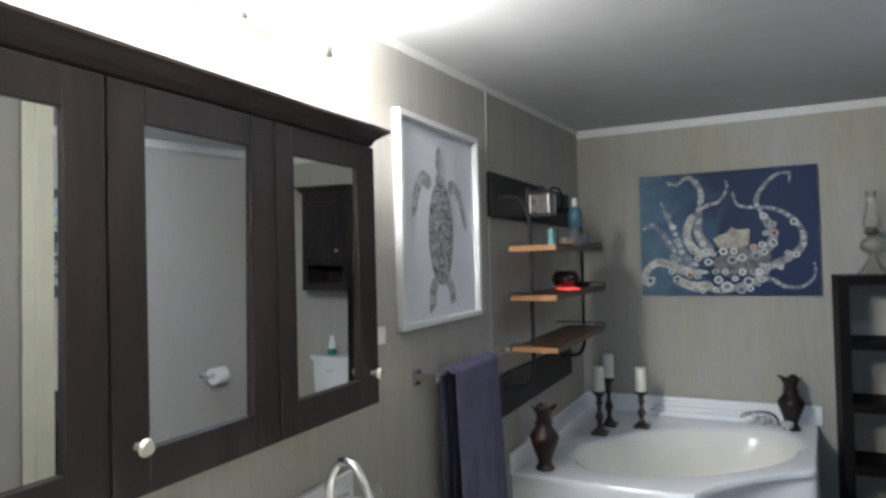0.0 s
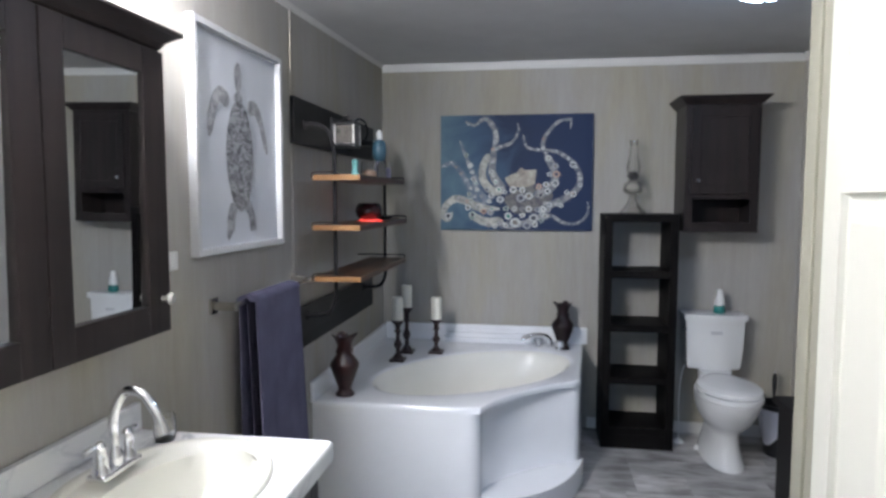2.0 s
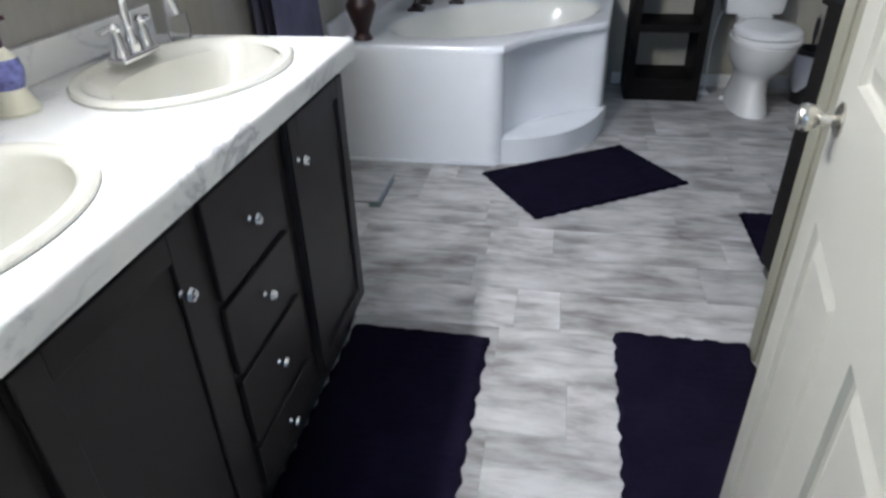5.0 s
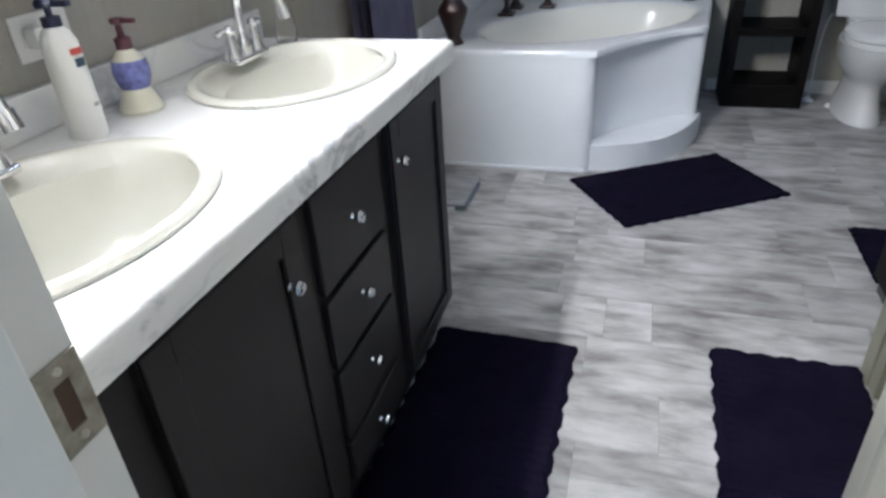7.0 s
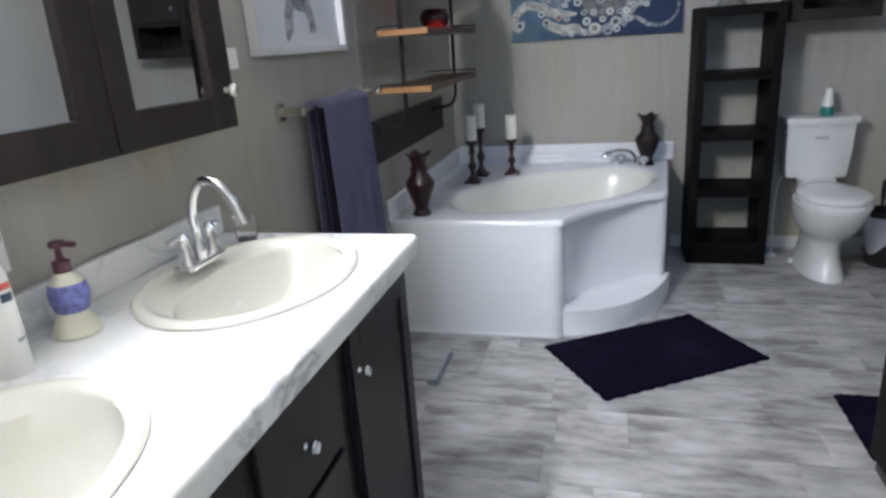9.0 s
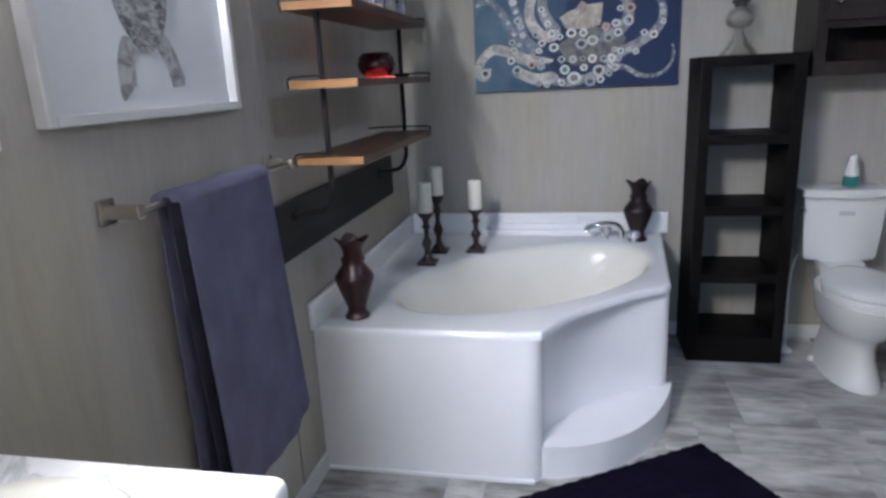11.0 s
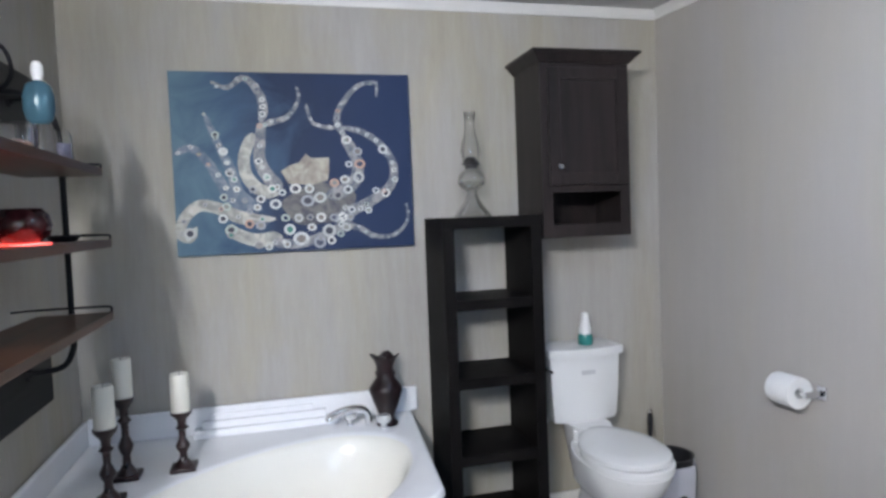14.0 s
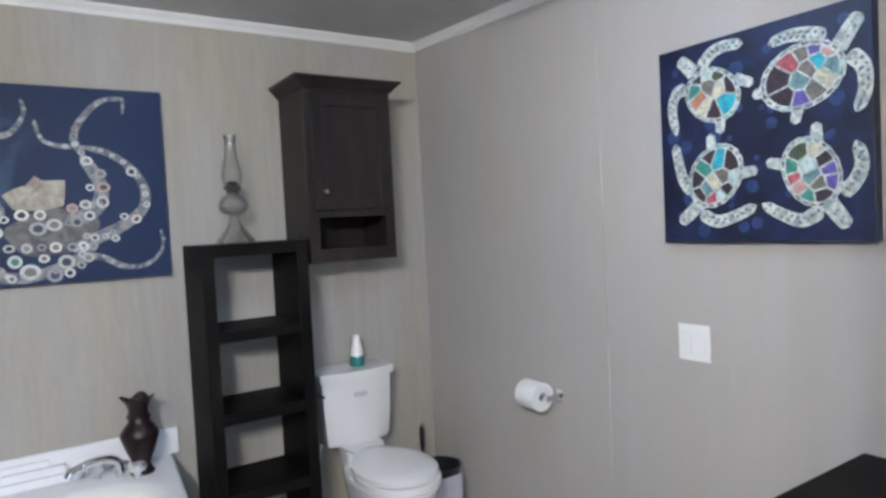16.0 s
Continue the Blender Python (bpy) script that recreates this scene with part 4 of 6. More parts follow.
for z, yf in ((1.562, 3.312), (1.352, 3.37), (1.136, 3.335)):
    sh = ps
    part("plank", box(PX, 0.282, 2.4335, yf, z - 0.024, z, 0.002), SHELFWOOD, sh)
    part("sawn_end", box(PX + 0.001, 0.281, 2.4315, 2.434, z - 0.023, z - 0.001, 0.0005), ENDGRAIN, sh, "bright orange sawn end grain")
    part("end_rod", sweep(smooth_path([(PX - 0.002, 2.437, z - 0.026), (PX - 0.008, 2.436, z - 0.008), (PX - 0.003, 2.436, z + 0.006), (PX + 0.02, 2.438, z + 0.010), (0.16, 2.442, z + 0.010), (0.19, 2.446, z + 0.002)], 5), 0.0032, 8), PIPE, sh, smooth=True)
    part("end_rod", sweep(smooth_path([(0.001, yf + 0.03, z + 0.012), (0.06, yf + 0.032, z + 0.014), (0.20, yf + 0.032, z + 0.014), (0.262, yf + 0.028, z + 0.013), (0.276, yf + 0.010, z + 0.008), (0.276, yf - 0.004, z - 0.006)], 5), 0.0036, 8), PIPE, sh, smooth=True)


def bottle(name, x, y, z, prof, mat, label, cat, extra=(), group="", sx=1.0, sy=1.0):
    b = thing(name, x, y, z, label, cat, group)
    part("body", lathe(prof, 28, sx=sx, sy=sy), mat, b, smooth=True)
    for nm, pr_, mt, lb in extra:
        part(nm, lathe(pr_, 24, sx=sx, sy=sy), mt, b, lb, smooth=True)
    return b


ln = thing("wall_lantern", 0.020, 2.905, 1.728, "small black and silver box lantern with a mottled side panel", "lantern")
part("body_back", box(0.0, 0.012, -0.060, 0.060, -0.004, 0.120, 0.002), BLACKPL, ln)
part("lantern_base", box(0.0, 0.118, -0.060, 0.060, -0.018, -0.002, 0.003), BLACKPL, ln)
for dx, dy in ((0.016, -0.056), (0.108, -0.056), (0.016, 0.050), (0.108, 0.050)):
    part("corner_post", box(dx, dx + 0.008, dy, dy + 0.007, -0.002, 0.088), SILVER, ln, "silver corner post")
part("front_panel", box(0.109, 0.113, -0.048, 0.050, 0.0, 0.086), BLACKPL, ln)
part("side_panel", box(0.024, 0.108, -0.053, -0.050, 0.0, 0.086), painted("mottled_brown_silver_panel", (0.10, 0.09, 0.08), 0.28, 0.6, vary=0.5, scale=30), ln, "mottled brown silver panel")
part("cap", prism([(0.006, -0.064), (0.120, -0.064), (0.120, 0.060), (0.006, 0.060)], 0.088, 0.098, 0.003), BLACKPL, ln)
part("dome_cap", lathe([(0.045, 0), (0.034, 0.014), (0.012, 0.024), (0.012, 0.036), (0, 0.040)], 20, 0.062, 0, 0.098), BLACKPL, ln, smooth=True)
part("tea_light", lathe([(0, 0), (0.018, 0), (0.018, 0.014), (0, 0.015)], 20, 0.06, -0.005, -0.002), WAX, ln, "white tea light", True)
hb = thing("candle_bracket", 0.020, 3.15, 1.700, "black curled iron bracket on the dark backing board", "bracket")
part("plate", box(0, 0.006, -0.020, 0.020, 0.01, 0.13, 0.002), PIPE, hb)
part("curl", sweep(smooth_path([(0.006, 0, 0.05), (0.07, 0, 0.055), (0.10, 0, 0.10), (0.085, 0, 0.16), (0.045, 0, 0.175), (0.02, 0, 0.14)], 6), 0.006, 8), PIPE, hb, smooth=True)
part("tray", lathe([(0, 0), (0.035, 0), (0.038, 0.012), (0.034, 0.012), (0.032, 0.004), (0, 0.004)], 22, 0.085, 0, 0.038), PIPE, hb, smooth=True)

bottle("small_figure", 0.205, 2.625, 1.562, [(0, 0), (0.017, 0), (0.016, 0.014), (0.010, 0.032), (0.012, 0.046), (0.014, 0.060), (0.011, 0.072), (0, 0.077)], AQUA, "small aqua glazed figure on the top wooden shelf", "ornament")
bottle("glass_bottle", 0.205, 3.065, 1.562, [(0, 0.002), (0.032, 0.002), (0.034, 0.01), (0.030, 0.06), (0.022, 0.088), (0.0, 0.090)], GLASS, "blue and clear glass bottle with a white stopper", "bottle",
       (("upper", [(0.016, 0.088), (0.030, 0.100), (0.036, 0.125), (0.036, 0.160), (0.030, 0.186), (0.015, 0.198), (0, 0.199)], painted("blue_glass_float", (0.05, 0.115, 0.155), 0.12, vary=0.2, bumps=0), "smooth blue upper bulb"),
        ("stopper", [(0, 0.199), (0.011, 0.199), (0.015, 0.214), (0.014, 0.236), (0.008, 0.246), (0, 0.248)], PLASTIC, "white stopper"),))
bottle("glass_jar", 0.17, 3.00, 1.562, [(0, 0), (0.040, 0), (0.043, 0.01), (0.043, 0.07), (0.036, 0.085), (0.033, 0.085), (0.039, 0.07), (0.039, 0.012), (0, 0.008)], GLASS, "clear glass jar with peach coloured pieces", "jar",
       (("filling", [(0, 0.010), (0.036, 0.012), (0.034, 0.038), (0.012, 0.046), (0, 0.042)], painted("peach_shells", (0.62, 0.42, 0.30), 0.5, vary=0.3, scale=50), "peach coloured pieces"),))
bottle("glass_jar", 0.20, 3.23, 1.562, [(0, 0), (0.030, 0), (0.032, 0.01), (0.030, 0.080), (0.024, 0.095), (0.022, 0.095), (0.027, 0.08), (0.028, 0.012), (0, 0.008)], GLASS, "narrow clear glass jar with lilac pieces", "jar",
       (("filling", [(0, 0.010), (0.026, 0.012), (0.025, 0.06), (0, 0.064)], painted("lilac_pieces", (0.40, 0.38, 0.55), 0.5, vary=0.2, scale=50), "lilac pieces"),))
bw = thing("red_glass_bowl", 0.160, 3.02, 1.352, "round dark red glass bowl over a patch of red light", "glass bowl")
part("bowl", lathe([(0, 0.002), (0.036, 0.002), (0.062, 0.022), (0.070, 0.048), (0.062, 0.074), (0.048, 0.088), (0.044, 0.088), (0.057, 0.072), (0.064, 0.048), (0.057, 0.026), (0.034, 0.008), (0, 0.008)], 32), painted("smoked_dark_red_glass", (0.035, 0.010, 0.012), 0.10, vary=0.3, scale=30, bumps=0), bw, smooth=True)
# no lamp part: a thin glowing shape for the red light on the plank
part("red_light_patch", prism(ellipse(0.020, -0.048, 0.045, 0.085, 0.7, 30, 0.13), 0.0, 0.0035), RED_LIGHT_PATCH, bw, "glowing patch standing in for red light on the shelf")
tr = thing("small_tray", 0.19, 3.24, 1.352, "small dark dish on the middle wooden shelf", "dish")
part("dish", lathe([(0, 0), (0.030, 0), (0.045, 0.014), (0.043, 0.016), (0.028, 0.004), (0, 0.004)], 24), BLACKPL, tr, smooth=True)

# ---- canvas with swirling arms on the far wall ----


def graded_canvas():
    """Teal grey at one side running over to navy, with cloudy brushwork."""
    m, N, L, b = base_material("deep_blue_canvas_paint", 0.55)
    b.inputs["Specular IOR Level"].default_value = 0.2
    co, sep, n = N.new("ShaderNodeTexCoord"), N.new("ShaderNodeSeparateXYZ"), noise_node(N, L, 3.4, 5, (1, 1, 1), 0.6, 1.0)
    L.new(co.outputs["Object"], sep.inputs[0])
    add = N.new("ShaderNodeMath")
    add.operation = "MULTIPLY_ADD"
    add.inputs[1].default_value = 0.75
    L.new(n.outputs[0], add.inputs[0])
    L.new(sep.outputs[0], add.inputs[2])
    r = ramp(N, L, add.outputs[0], [(0.36, (0.092, 0.162, 0.212)), (0.60, (0.040, 0.082, 0.145)), (0.82, (0.013, 0.025, 0.064)), (1.0, (0.013, 0.027, 0.074))])
    L.new(r.outputs[0], b.inputs["Base Color"])
    w = noise_node(N, L, 700, 2)
    bump(N, L, b, w.outputs[0], 0.2, 0.001)
    return m


DEEPBLUE = graded_canvas()
NAVY = ink("navy_canvas_paint", (0.003, 0.005, 0.019), (0.008, 0.016, 0.062), 7)
ARM = ink("grey_beige_paint", (0.07, 0.085, 0.12), (0.30, 0.29, 0.28), 26)
FAINTARM = ink("faint_blue_grey_paint", (0.055, 0.095, 0.155), (0.18, 0.21, 0.25), 16)
BEIGE = ink("pink_beige_paint", (0.22, 0.18, 0.15), (0.42, 0.38, 0.30), 14)
RIM = random_tint("ring_paint", [(0.0, (0.62, 0.63, 0.61)), (0.22, (0.34, 0.35, 0.37)), (0.40, (0.50, 0.50, 0.48)), (0.55, (0.72, 0.71, 0.67)), (0.74, (0.30, 0.29, 0.28)), (0.86, (0.42, 0.48, 0.42)), (0.93, (0.52, 0.32, 0.24))])
DOT = random_tint("ring_centre_paint", [(0.0, (0.03, 0.03, 0.05)), (0.35, (0.25, 0.24, 0.22)), (0.55, (0.05, 0.06, 0.10)), (0.72, (0.20, 0.17, 0.15)), (0.84, (0.04, 0.20, 0.15)), (0.92, (0.5, 0.5, 0.48))])
CW, CH = 0.953, 0.725
cv1 = thing("octopus_canvas", 0.386, 3.940, 1.263, "unframed blue canvas with pale swirling arms and ring shapes", "painting")
part("canvas", box(0, CW, 0, 0.028, 0, CH, 0.002), DEEPBLUE, cv1)
ONNORTH = Matrix(((1, 0, 0, 0), (0, 0, -1, -0.0003), (0, 1, 0, 0), (0, 0, 0, 1)))


level = [0]


def paint(canvas, name, pts, mat, frame_m, label="", lift=None):
    level[0] += 1
    ob = part(name, flat_poly(bmesh.new(), pts, 0.0006), mat, canvas, label)
    k = lift if lift is not None else 0.0002 * level[0]
    ob.matrix_basis = frame_m @ Matrix.Translation((0, 0, k))
    return ob


CREAMARM = ink("cream_grey_paint", (0.22, 0.22, 0.20), (0.50, 0.48, 0.42), 18)
# each arm: its line, width at the start, paint, width at the end
ARMS = (([(0.126, 0.565), (0.158, 0.475), (0.191, 0.397), (0.218, 0.331), (0.245, 0.239), (0.33, 0.17)], 0.010, FAINTARM, 0.026),
        ([(0.006, 0.4), (0.07, 0.424), (0.128, 0.372), (0.173, 0.293), (0.218, 0.214), (0.303, 0.145)], 0.012, FAINTARM, 0.026),
        ([(0.310, 0.481), (0.271, 0.396), (0.274, 0.317), (0.322, 0.257), (0.398, 0.235)], 0.022, CREAMARM, 0.026),
        ([(0.342, 0.527), (0.334, 0.448), (0.33, 0.369), (0.363, 0.302), (0.412, 0.248)], 0.018, ARM, 0.030),
        ([(0.157, 0.687), (0.217, 0.662), (0.281, 0.702), (0.33, 0.657), (0.352, 0.592), (0.342, 0.52)], 0.006, ARM, 0.022),
        ([(0.485, 0.672), (0.493, 0.62), (0.453, 0.553), (0.4, 0.531), (0.345, 0.516)], 0.005, ARM, 0.014),
        ([(0.075, 0.114), (0.05, 0.07), (0.015, 0.091), (0.037, 0.155), (0.094, 0.198), (0.167, 0.183), (0.253, 0.144), (0.38, 0.135)], 0.016, CREAMARM, 0.028),
        ([(0.188, 0.11), (0.236, 0.075), (0.311, 0.051), (0.403, 0.063)], 0.022, CREAMARM, 0.030),
        ([(0.813, 0.636), (0.811, 0.688), (0.739, 0.676), (0.674, 0.608), (0.644, 0.54), (0.664, 0.472)], 0.005, ARM, 0.016),
        ([(0.664, 0.472), (0.697, 0.418), (0.724, 0.349), (0.707, 0.281), (0.651, 0.241), (0.582, 0.223)], 0.020, ARM, 0.030),
        ([(0.523, 0.6), (0.543, 0.527), (0.609, 0.504), (0.652, 0.51)], 0.006, ARM, 0.010),
        ([(0.656, 0.506), (0.744, 0.486), (0.825, 0.43), (0.873, 0.347), (0.86, 0.263), (0.773, 0.196), (0.688, 0.158), (0.604, 0.12)], 0.010, ARM, 0.026),
        ([(0.925, 0.185), (0.924, 0.107), (0.865, 0.05), (0.78, 0.05), (0.712, 0.088), (0.631, 0.098)], 0.005, ARM, 0.014),
        ([(0.363, 0.042), (0.467, 0.031), (0.602, 0.072), (0.701, 0.151)], 0.020, ARM, 0.020))
paint(cv1, "painted_shadow", ellipse(0.560, 0.190, 0.150, 0.085, 0.1, 30, 0.06), ink("dark_centre_paint", (0.045, 0.045, 0.06), (0.14, 0.13, 0.12), 20), ONNORTH)
for ctrl, w0, mat, w1 in ARMS:
    paint(cv1, "painted_arm", limb(ctrl, w0, w1, 7), mat, ONNORTH)
paint(cv1, "painted_head", [(0.409, 0.328), (0.450, 0.352), (0.483, 0.362), (0.511, 0.397), (0.536, 0.379), (0.606, 0.381), (0.604, 0.330), (0.596, 0.286), (0.531, 0.269), (0.439, 0.276)], BEIGE, ONNORTH)
RINGPATHS = ((ARMS[0][0], 11, 0.009, 0.016), (ARMS[1][0], 8, 0.009, 0.015), (ARMS[3][0], 5, 0.012, 0.016), (ARMS[4][0], 13, 0.007, 0.014), (ARMS[5][0], 8, 0.006, 0.010), (ARMS[6][0], 9, 0.009, 0.014),
             (ARMS[8][0], 12, 0.006, 0.013), (ARMS[9][0], 6, 0.010, 0.014), (ARMS[10][0], 5, 0.006, 0.010), (ARMS[11][0], 18, 0.009, 0.017), (ARMS[12][0], 12, 0.005, 0.009), (ARMS[13][0], 8, 0.010, 0.016))
BIG_RINGS = ((0.325, 0.369, 0.015), (0.337, 0.345, 0.018), (0.354, 0.305, 0.015), (0.296, 0.257, 0.015), (0.326, 0.217, 0.018), (0.373, 0.258, 0.018), (0.411, 0.241, 0.015), (0.383, 0.195, 0.023), (0.52, 0.254, 0.019), (0.511, 0.205, 0.028), (0.636, 0.224, 0.019), (0.623, 0.276, 0.02), (0.667, 0.289, 0.02), (0.678, 0.247, 0.018),
             (0.724, 0.297, 0.023), (0.724, 0.404, 0.02), (0.731, 0.352, 0.023), (0.686, 0.352, 0.015), (0.681, 0.452, 0.02), (0.831, 0.412, 0.019), (0.795, 0.24, 0.015), (0.837, 0.229, 0.018), (0.76, 0.158, 0.015), (0.716, 0.164, 0.015), (0.664, 0.172, 0.013), (0.653, 0.132, 0.018), (0.615, 0.133, 0.018), (0.562, 0.135, 0.02))
LOW_RINGS = ((0.562, 0.217, 0.026), (0.464, 0.256, 0.023), (0.518, 0.137, 0.015), (0.472, 0.136, 0.018), (0.419, 0.138, 0.018), (0.434, 0.09, 0.023), (0.478, 0.05, 0.033), (0.553, 0.033, 0.026), (0.593, 0.079, 0.028), (0.601, 0.038, 0.018), (0.64, 0.064, 0.015), (0.664, 0.09, 0.02), (0.523, 0.096, 0.018), (0.321, 0.111, 0.02),
             (0.277, 0.119, 0.018), (0.206, 0.098, 0.023), (0.192, 0.191, 0.018), (0.184, 0.228, 0.015), (0.177, 0.143, 0.018), (0.164, 0.475, 0.015), (0.191, 0.41, 0.018), (0.212, 0.325, 0.018), (0.051, 0.089, 0.023), (0.205, 0.076, 0.015), (0.31, 0.031, 0.017), (0.349, 0.023, 0.014), (0.421, 0.03, 0.015))
rng = random.Random(7)


def ring_mesh():
    bm = bmesh.new()
    n = 18
    rings = [[bm.verts.new((r * math.cos(2 * math.pi * i / n), r * math.sin(2 * math.pi * i / n), z)) for i in range(n)] for r, z in ((1.0, 0), (0.97, 0.0008), (0.58, 0.0008), (0.55, 0.0003))]
    for a, b in zip(rings, rings[1:]):
        for i in range(n):
            bm.faces.new((a[i], a[(i + 1) % n], b[(i + 1) % n], b[i]))
    me = bpy.data.meshes.new("ring")
    bm.to_mesh(me)
    bm.free()
    me.materials.append(RIM)
    return me


def dot_mesh():
    bm = bmesh.new()
    bm.faces.new([bm.verts.new((0.60 * math.cos(2 * math.pi * i / 14), 0.60 * math.sin(2 * math.pi * i / 14), 0.0005)) for i in range(14)])
    me = bpy.data.meshes.new("ring_centre")
    bm.to_mesh(me)
    bm.free()
    me.materials.append(DOT)
    return me


RINGME, DOTME = ring_mesh(), dot_mesh()
def painted_ring(u, v, r, centre=True, oval=1.0):
    u, v = min(max(u, r + 0.004), CW - r - 0.004), min(max(v, r + 0.004), CH - r - 0.004)
    ob = new("painted_ring", RINGME)
    ob.parent = cv1
    ob.matrix_basis = ONNORTH @ Matrix.Translation((u, v, 0.0038 + 0.0018 * rng.random())) @ Matrix.Diagonal((r, r * oval, 1, 1))
    if centre:
        new("ring_centre", DOTME).parent = ob


for path, count, r0, r1 in RINGPATHS:
    P = smooth_path([(*c, 0) for c in path], 12)
    for i in range(count):
        p = P[int((i + 0.5) / count * (len(P) - 1))]
        r = 0.85 * (r0 + (r1 - r0) * i / max(1, count - 1)) * rng.uniform(0.75, 1.15)
        painted_ring(p.x + rng.uniform(-0.006, 0.006), p.y + rng.uniform(-0.006, 0.006), r, rng.random() < 0.6, rng.uniform(0.8, 1.0))
for u, v, r in BIG_RINGS + LOW_RINGS:
    painted_ring(u, v, r, rng.random() < 0.9, rng.uniform(0.82, 1.0))

# ---- canvas with four patchwork turtles on the east wall ----
TW, TH = 0.590, 0.574
cv2 = thing("turtle_canvas", RX - 0.001, 2.482, 1.322, "unframed navy canvas with four patchwork turtle shapes", "painting")
part("canvas", box(-0.034, 0, -TW, 0, 0, TH, 0.002), NAVY, cv2)
ONEAST = Matrix(((0, 0, -1, -0.0343), (-1, 0, 0, 0), (0, 1, 0, 0), (0, 0, 0, 1)))
SKIN = ink("mottled_white_paint", (0.24, 0.30, 0.29), (0.62, 0.64, 0.57), 45)
SPOT = random_tint("flipper_spot_paint", [(0.0, (0.16, 0.18, 0.20)), (0.4, (0.30, 0.28, 0.22)), (0.7, (0.10, 0.20, 0.22))])
BUBBLE = ink("bubble_blue_paint", (0.012, 0.028, 0.085), (0.022, 0.05, 0.15), 20)
for i in range(46):
    u, v, r = rng.uniform(0.03, TW - 0.03), rng.uniform(0.03, TH - 0.03), rng.uniform(0.006, 0.022)
    paint(cv2, "painted_bubble", ellipse(u, v, r, r, 0, 14), BUBBLE, ONEAST, lift=0.0001 + 0.00002 * i)


def patch_paint(name, c):
    return ink(name, [0.7 * v for v in c], [min(1.0, 1.25 * v) for v in c], 40)


PATCH = {k: patch_paint(k + "_patch_paint", c) for k, c in (("dark", (0.035, 0.022, 0.028)), ("pale", (0.40, 0.52, 0.50)), ("olive", (0.055, 0.075, 0.045)), ("teal", (0.04, 0.22, 0.17)), ("orange", (0.40, 0.17, 0.09)), ("cream", (0.50, 0.47, 0.33)),
                                                            ("grey", (0.16, 0.14, 0.12)), ("cyan", (0.02, 0.34, 0.42)), ("red", (0.40, 0.09, 0.10)), ("teal_grey", (0.12, 0.24, 0.25)), ("purple", (0.12, 0.09, 0.34)), ("pink", (0.52, 0.30, 0.27)))}


def clipped(poly, a, b, gap):
    """The part of poly nearer to point a than to b, kept gap off the middle line."""
    mx, my = (a[0] + b[0]) / 2, (a[1] + b[1]) / 2
    dx, dy = b[0] - a[0], b[1] - a[1]
    n = math.hypot(dx, dy)
    side = lambda p: ((p[0] - mx) * dx + (p[1] - my) * dy) / n + gap
    out = []
    for i, p in enumerate(poly):
        q = poly[(i + 1) % len(poly)]
        sp, sq = side(p), side(q)
        if sp <= 0:
            out.append(p)
        if (sp < 0) != (sq < 0):
            t = sp / (sp - sq)
            out.append((p[0] + t * (q[0] - p[0]), p[1] + t * (q[1] - p[1])))
    return out


def painted_turtle(shell, head, flippers, rears, seeds):
    """shell: the ends of its two axes; the rest in the canvas's own metres."""
    (ax, ay), (bx, by), (px, py), (qx, qy) = shell
    cx_, cy_ = (ax + bx + px + qx) / 4, (ay + by + py + qy) / 4
    ux, uy, vx, vy = (bx - ax) / 2, (by - ay) / 2, (px - qx) / 2, (py - qy) / 2

    def T(k, a):
        return (cx_ + k * (math.cos(a) * ux + math.sin(a) * vx), cy_ + k * (math.cos(a) * uy + math.sin(a) * vy))

    for n_, line in enumerate(flippers):
        paint(cv2, "painted_flipper", limb(line, 0.020, 0.014, 6), SKIN, ONEAST, lift=0.0016 + 0.0002 * n_)
        P = smooth_path([(*c, 0) for c in line], 6)
        for i in range(2, len(P) - 2, 2):
            for sg in (-1, 1):
                a = P[i] + Vector((rng.uniform(-0.003, 0.003) + 0.005 * sg, 0.005 * sg, 0))
                paint(cv2, "painted_spot", ellipse(a.x, a.y, rng.uniform(0.003, 0.008), 0.0042, rng.uniform(0, 3), 8), SPOT, ONEAST, lift=0.0028)
    for n_, line in enumerate(rears):
        paint(cv2, "painted_flipper", limb(line, 0.017, 0.012, 6), SKIN, ONEAST, lift=0.0020 + 0.0002 * n_)
    paint(cv2, "painted_head", limb(head, 0.022, 0.017, 6), SKIN, ONEAST, lift=0.0024)
    for i in range(5):
        t = 0.35 + 0.14 * i
        paint(cv2, "painted_spot", ellipse(head[0][0] + t * (head[-1][0] - head[0][0]) + 0.006 * (-1) ** i, head[0][1] + t * (head[-1][1] - head[0][1]), 0.004, 0.003, i, 8), SPOT, ONEAST, lift=0.0034)
    paint(cv2, "painted_shell", [T(1 + 0.015 * math.sin(9 * i), 2 * math.pi * i / 40) for i in range(40)], SKIN, ONEAST, lift=0.0032)
    rim = ("grey", "teal_grey", "dark", "purple", "pale", "teal_grey", "grey")
    for i in range(22):
        a0, a1 = 2 * math.pi * (i + 0.20) / 22, 2 * math.pi * (i + 0.80) / 22
        paint(cv2, "shell_patch", [T(0.955, a0), T(0.955, a1), T(0.90, a1), T(0.90, a0)], PATCH[rim[(3 * i) % 7]], ONEAST, lift=0.0040)
    for i, (x, y, colour) in enumerate(seeds):
        cell = [T(0.84, 2 * math.pi * k_ / 32) for k_ in range(32)]
        for k_, other in enumerate(seeds):
            if k_ != i and cell:
                cell = clipped(cell, (x, y), other, 0.0028)
        if len(cell) > 2:
            paint(cv2, "shell_patch", cell, PATCH[colour], ONEAST, lift=0.0042)


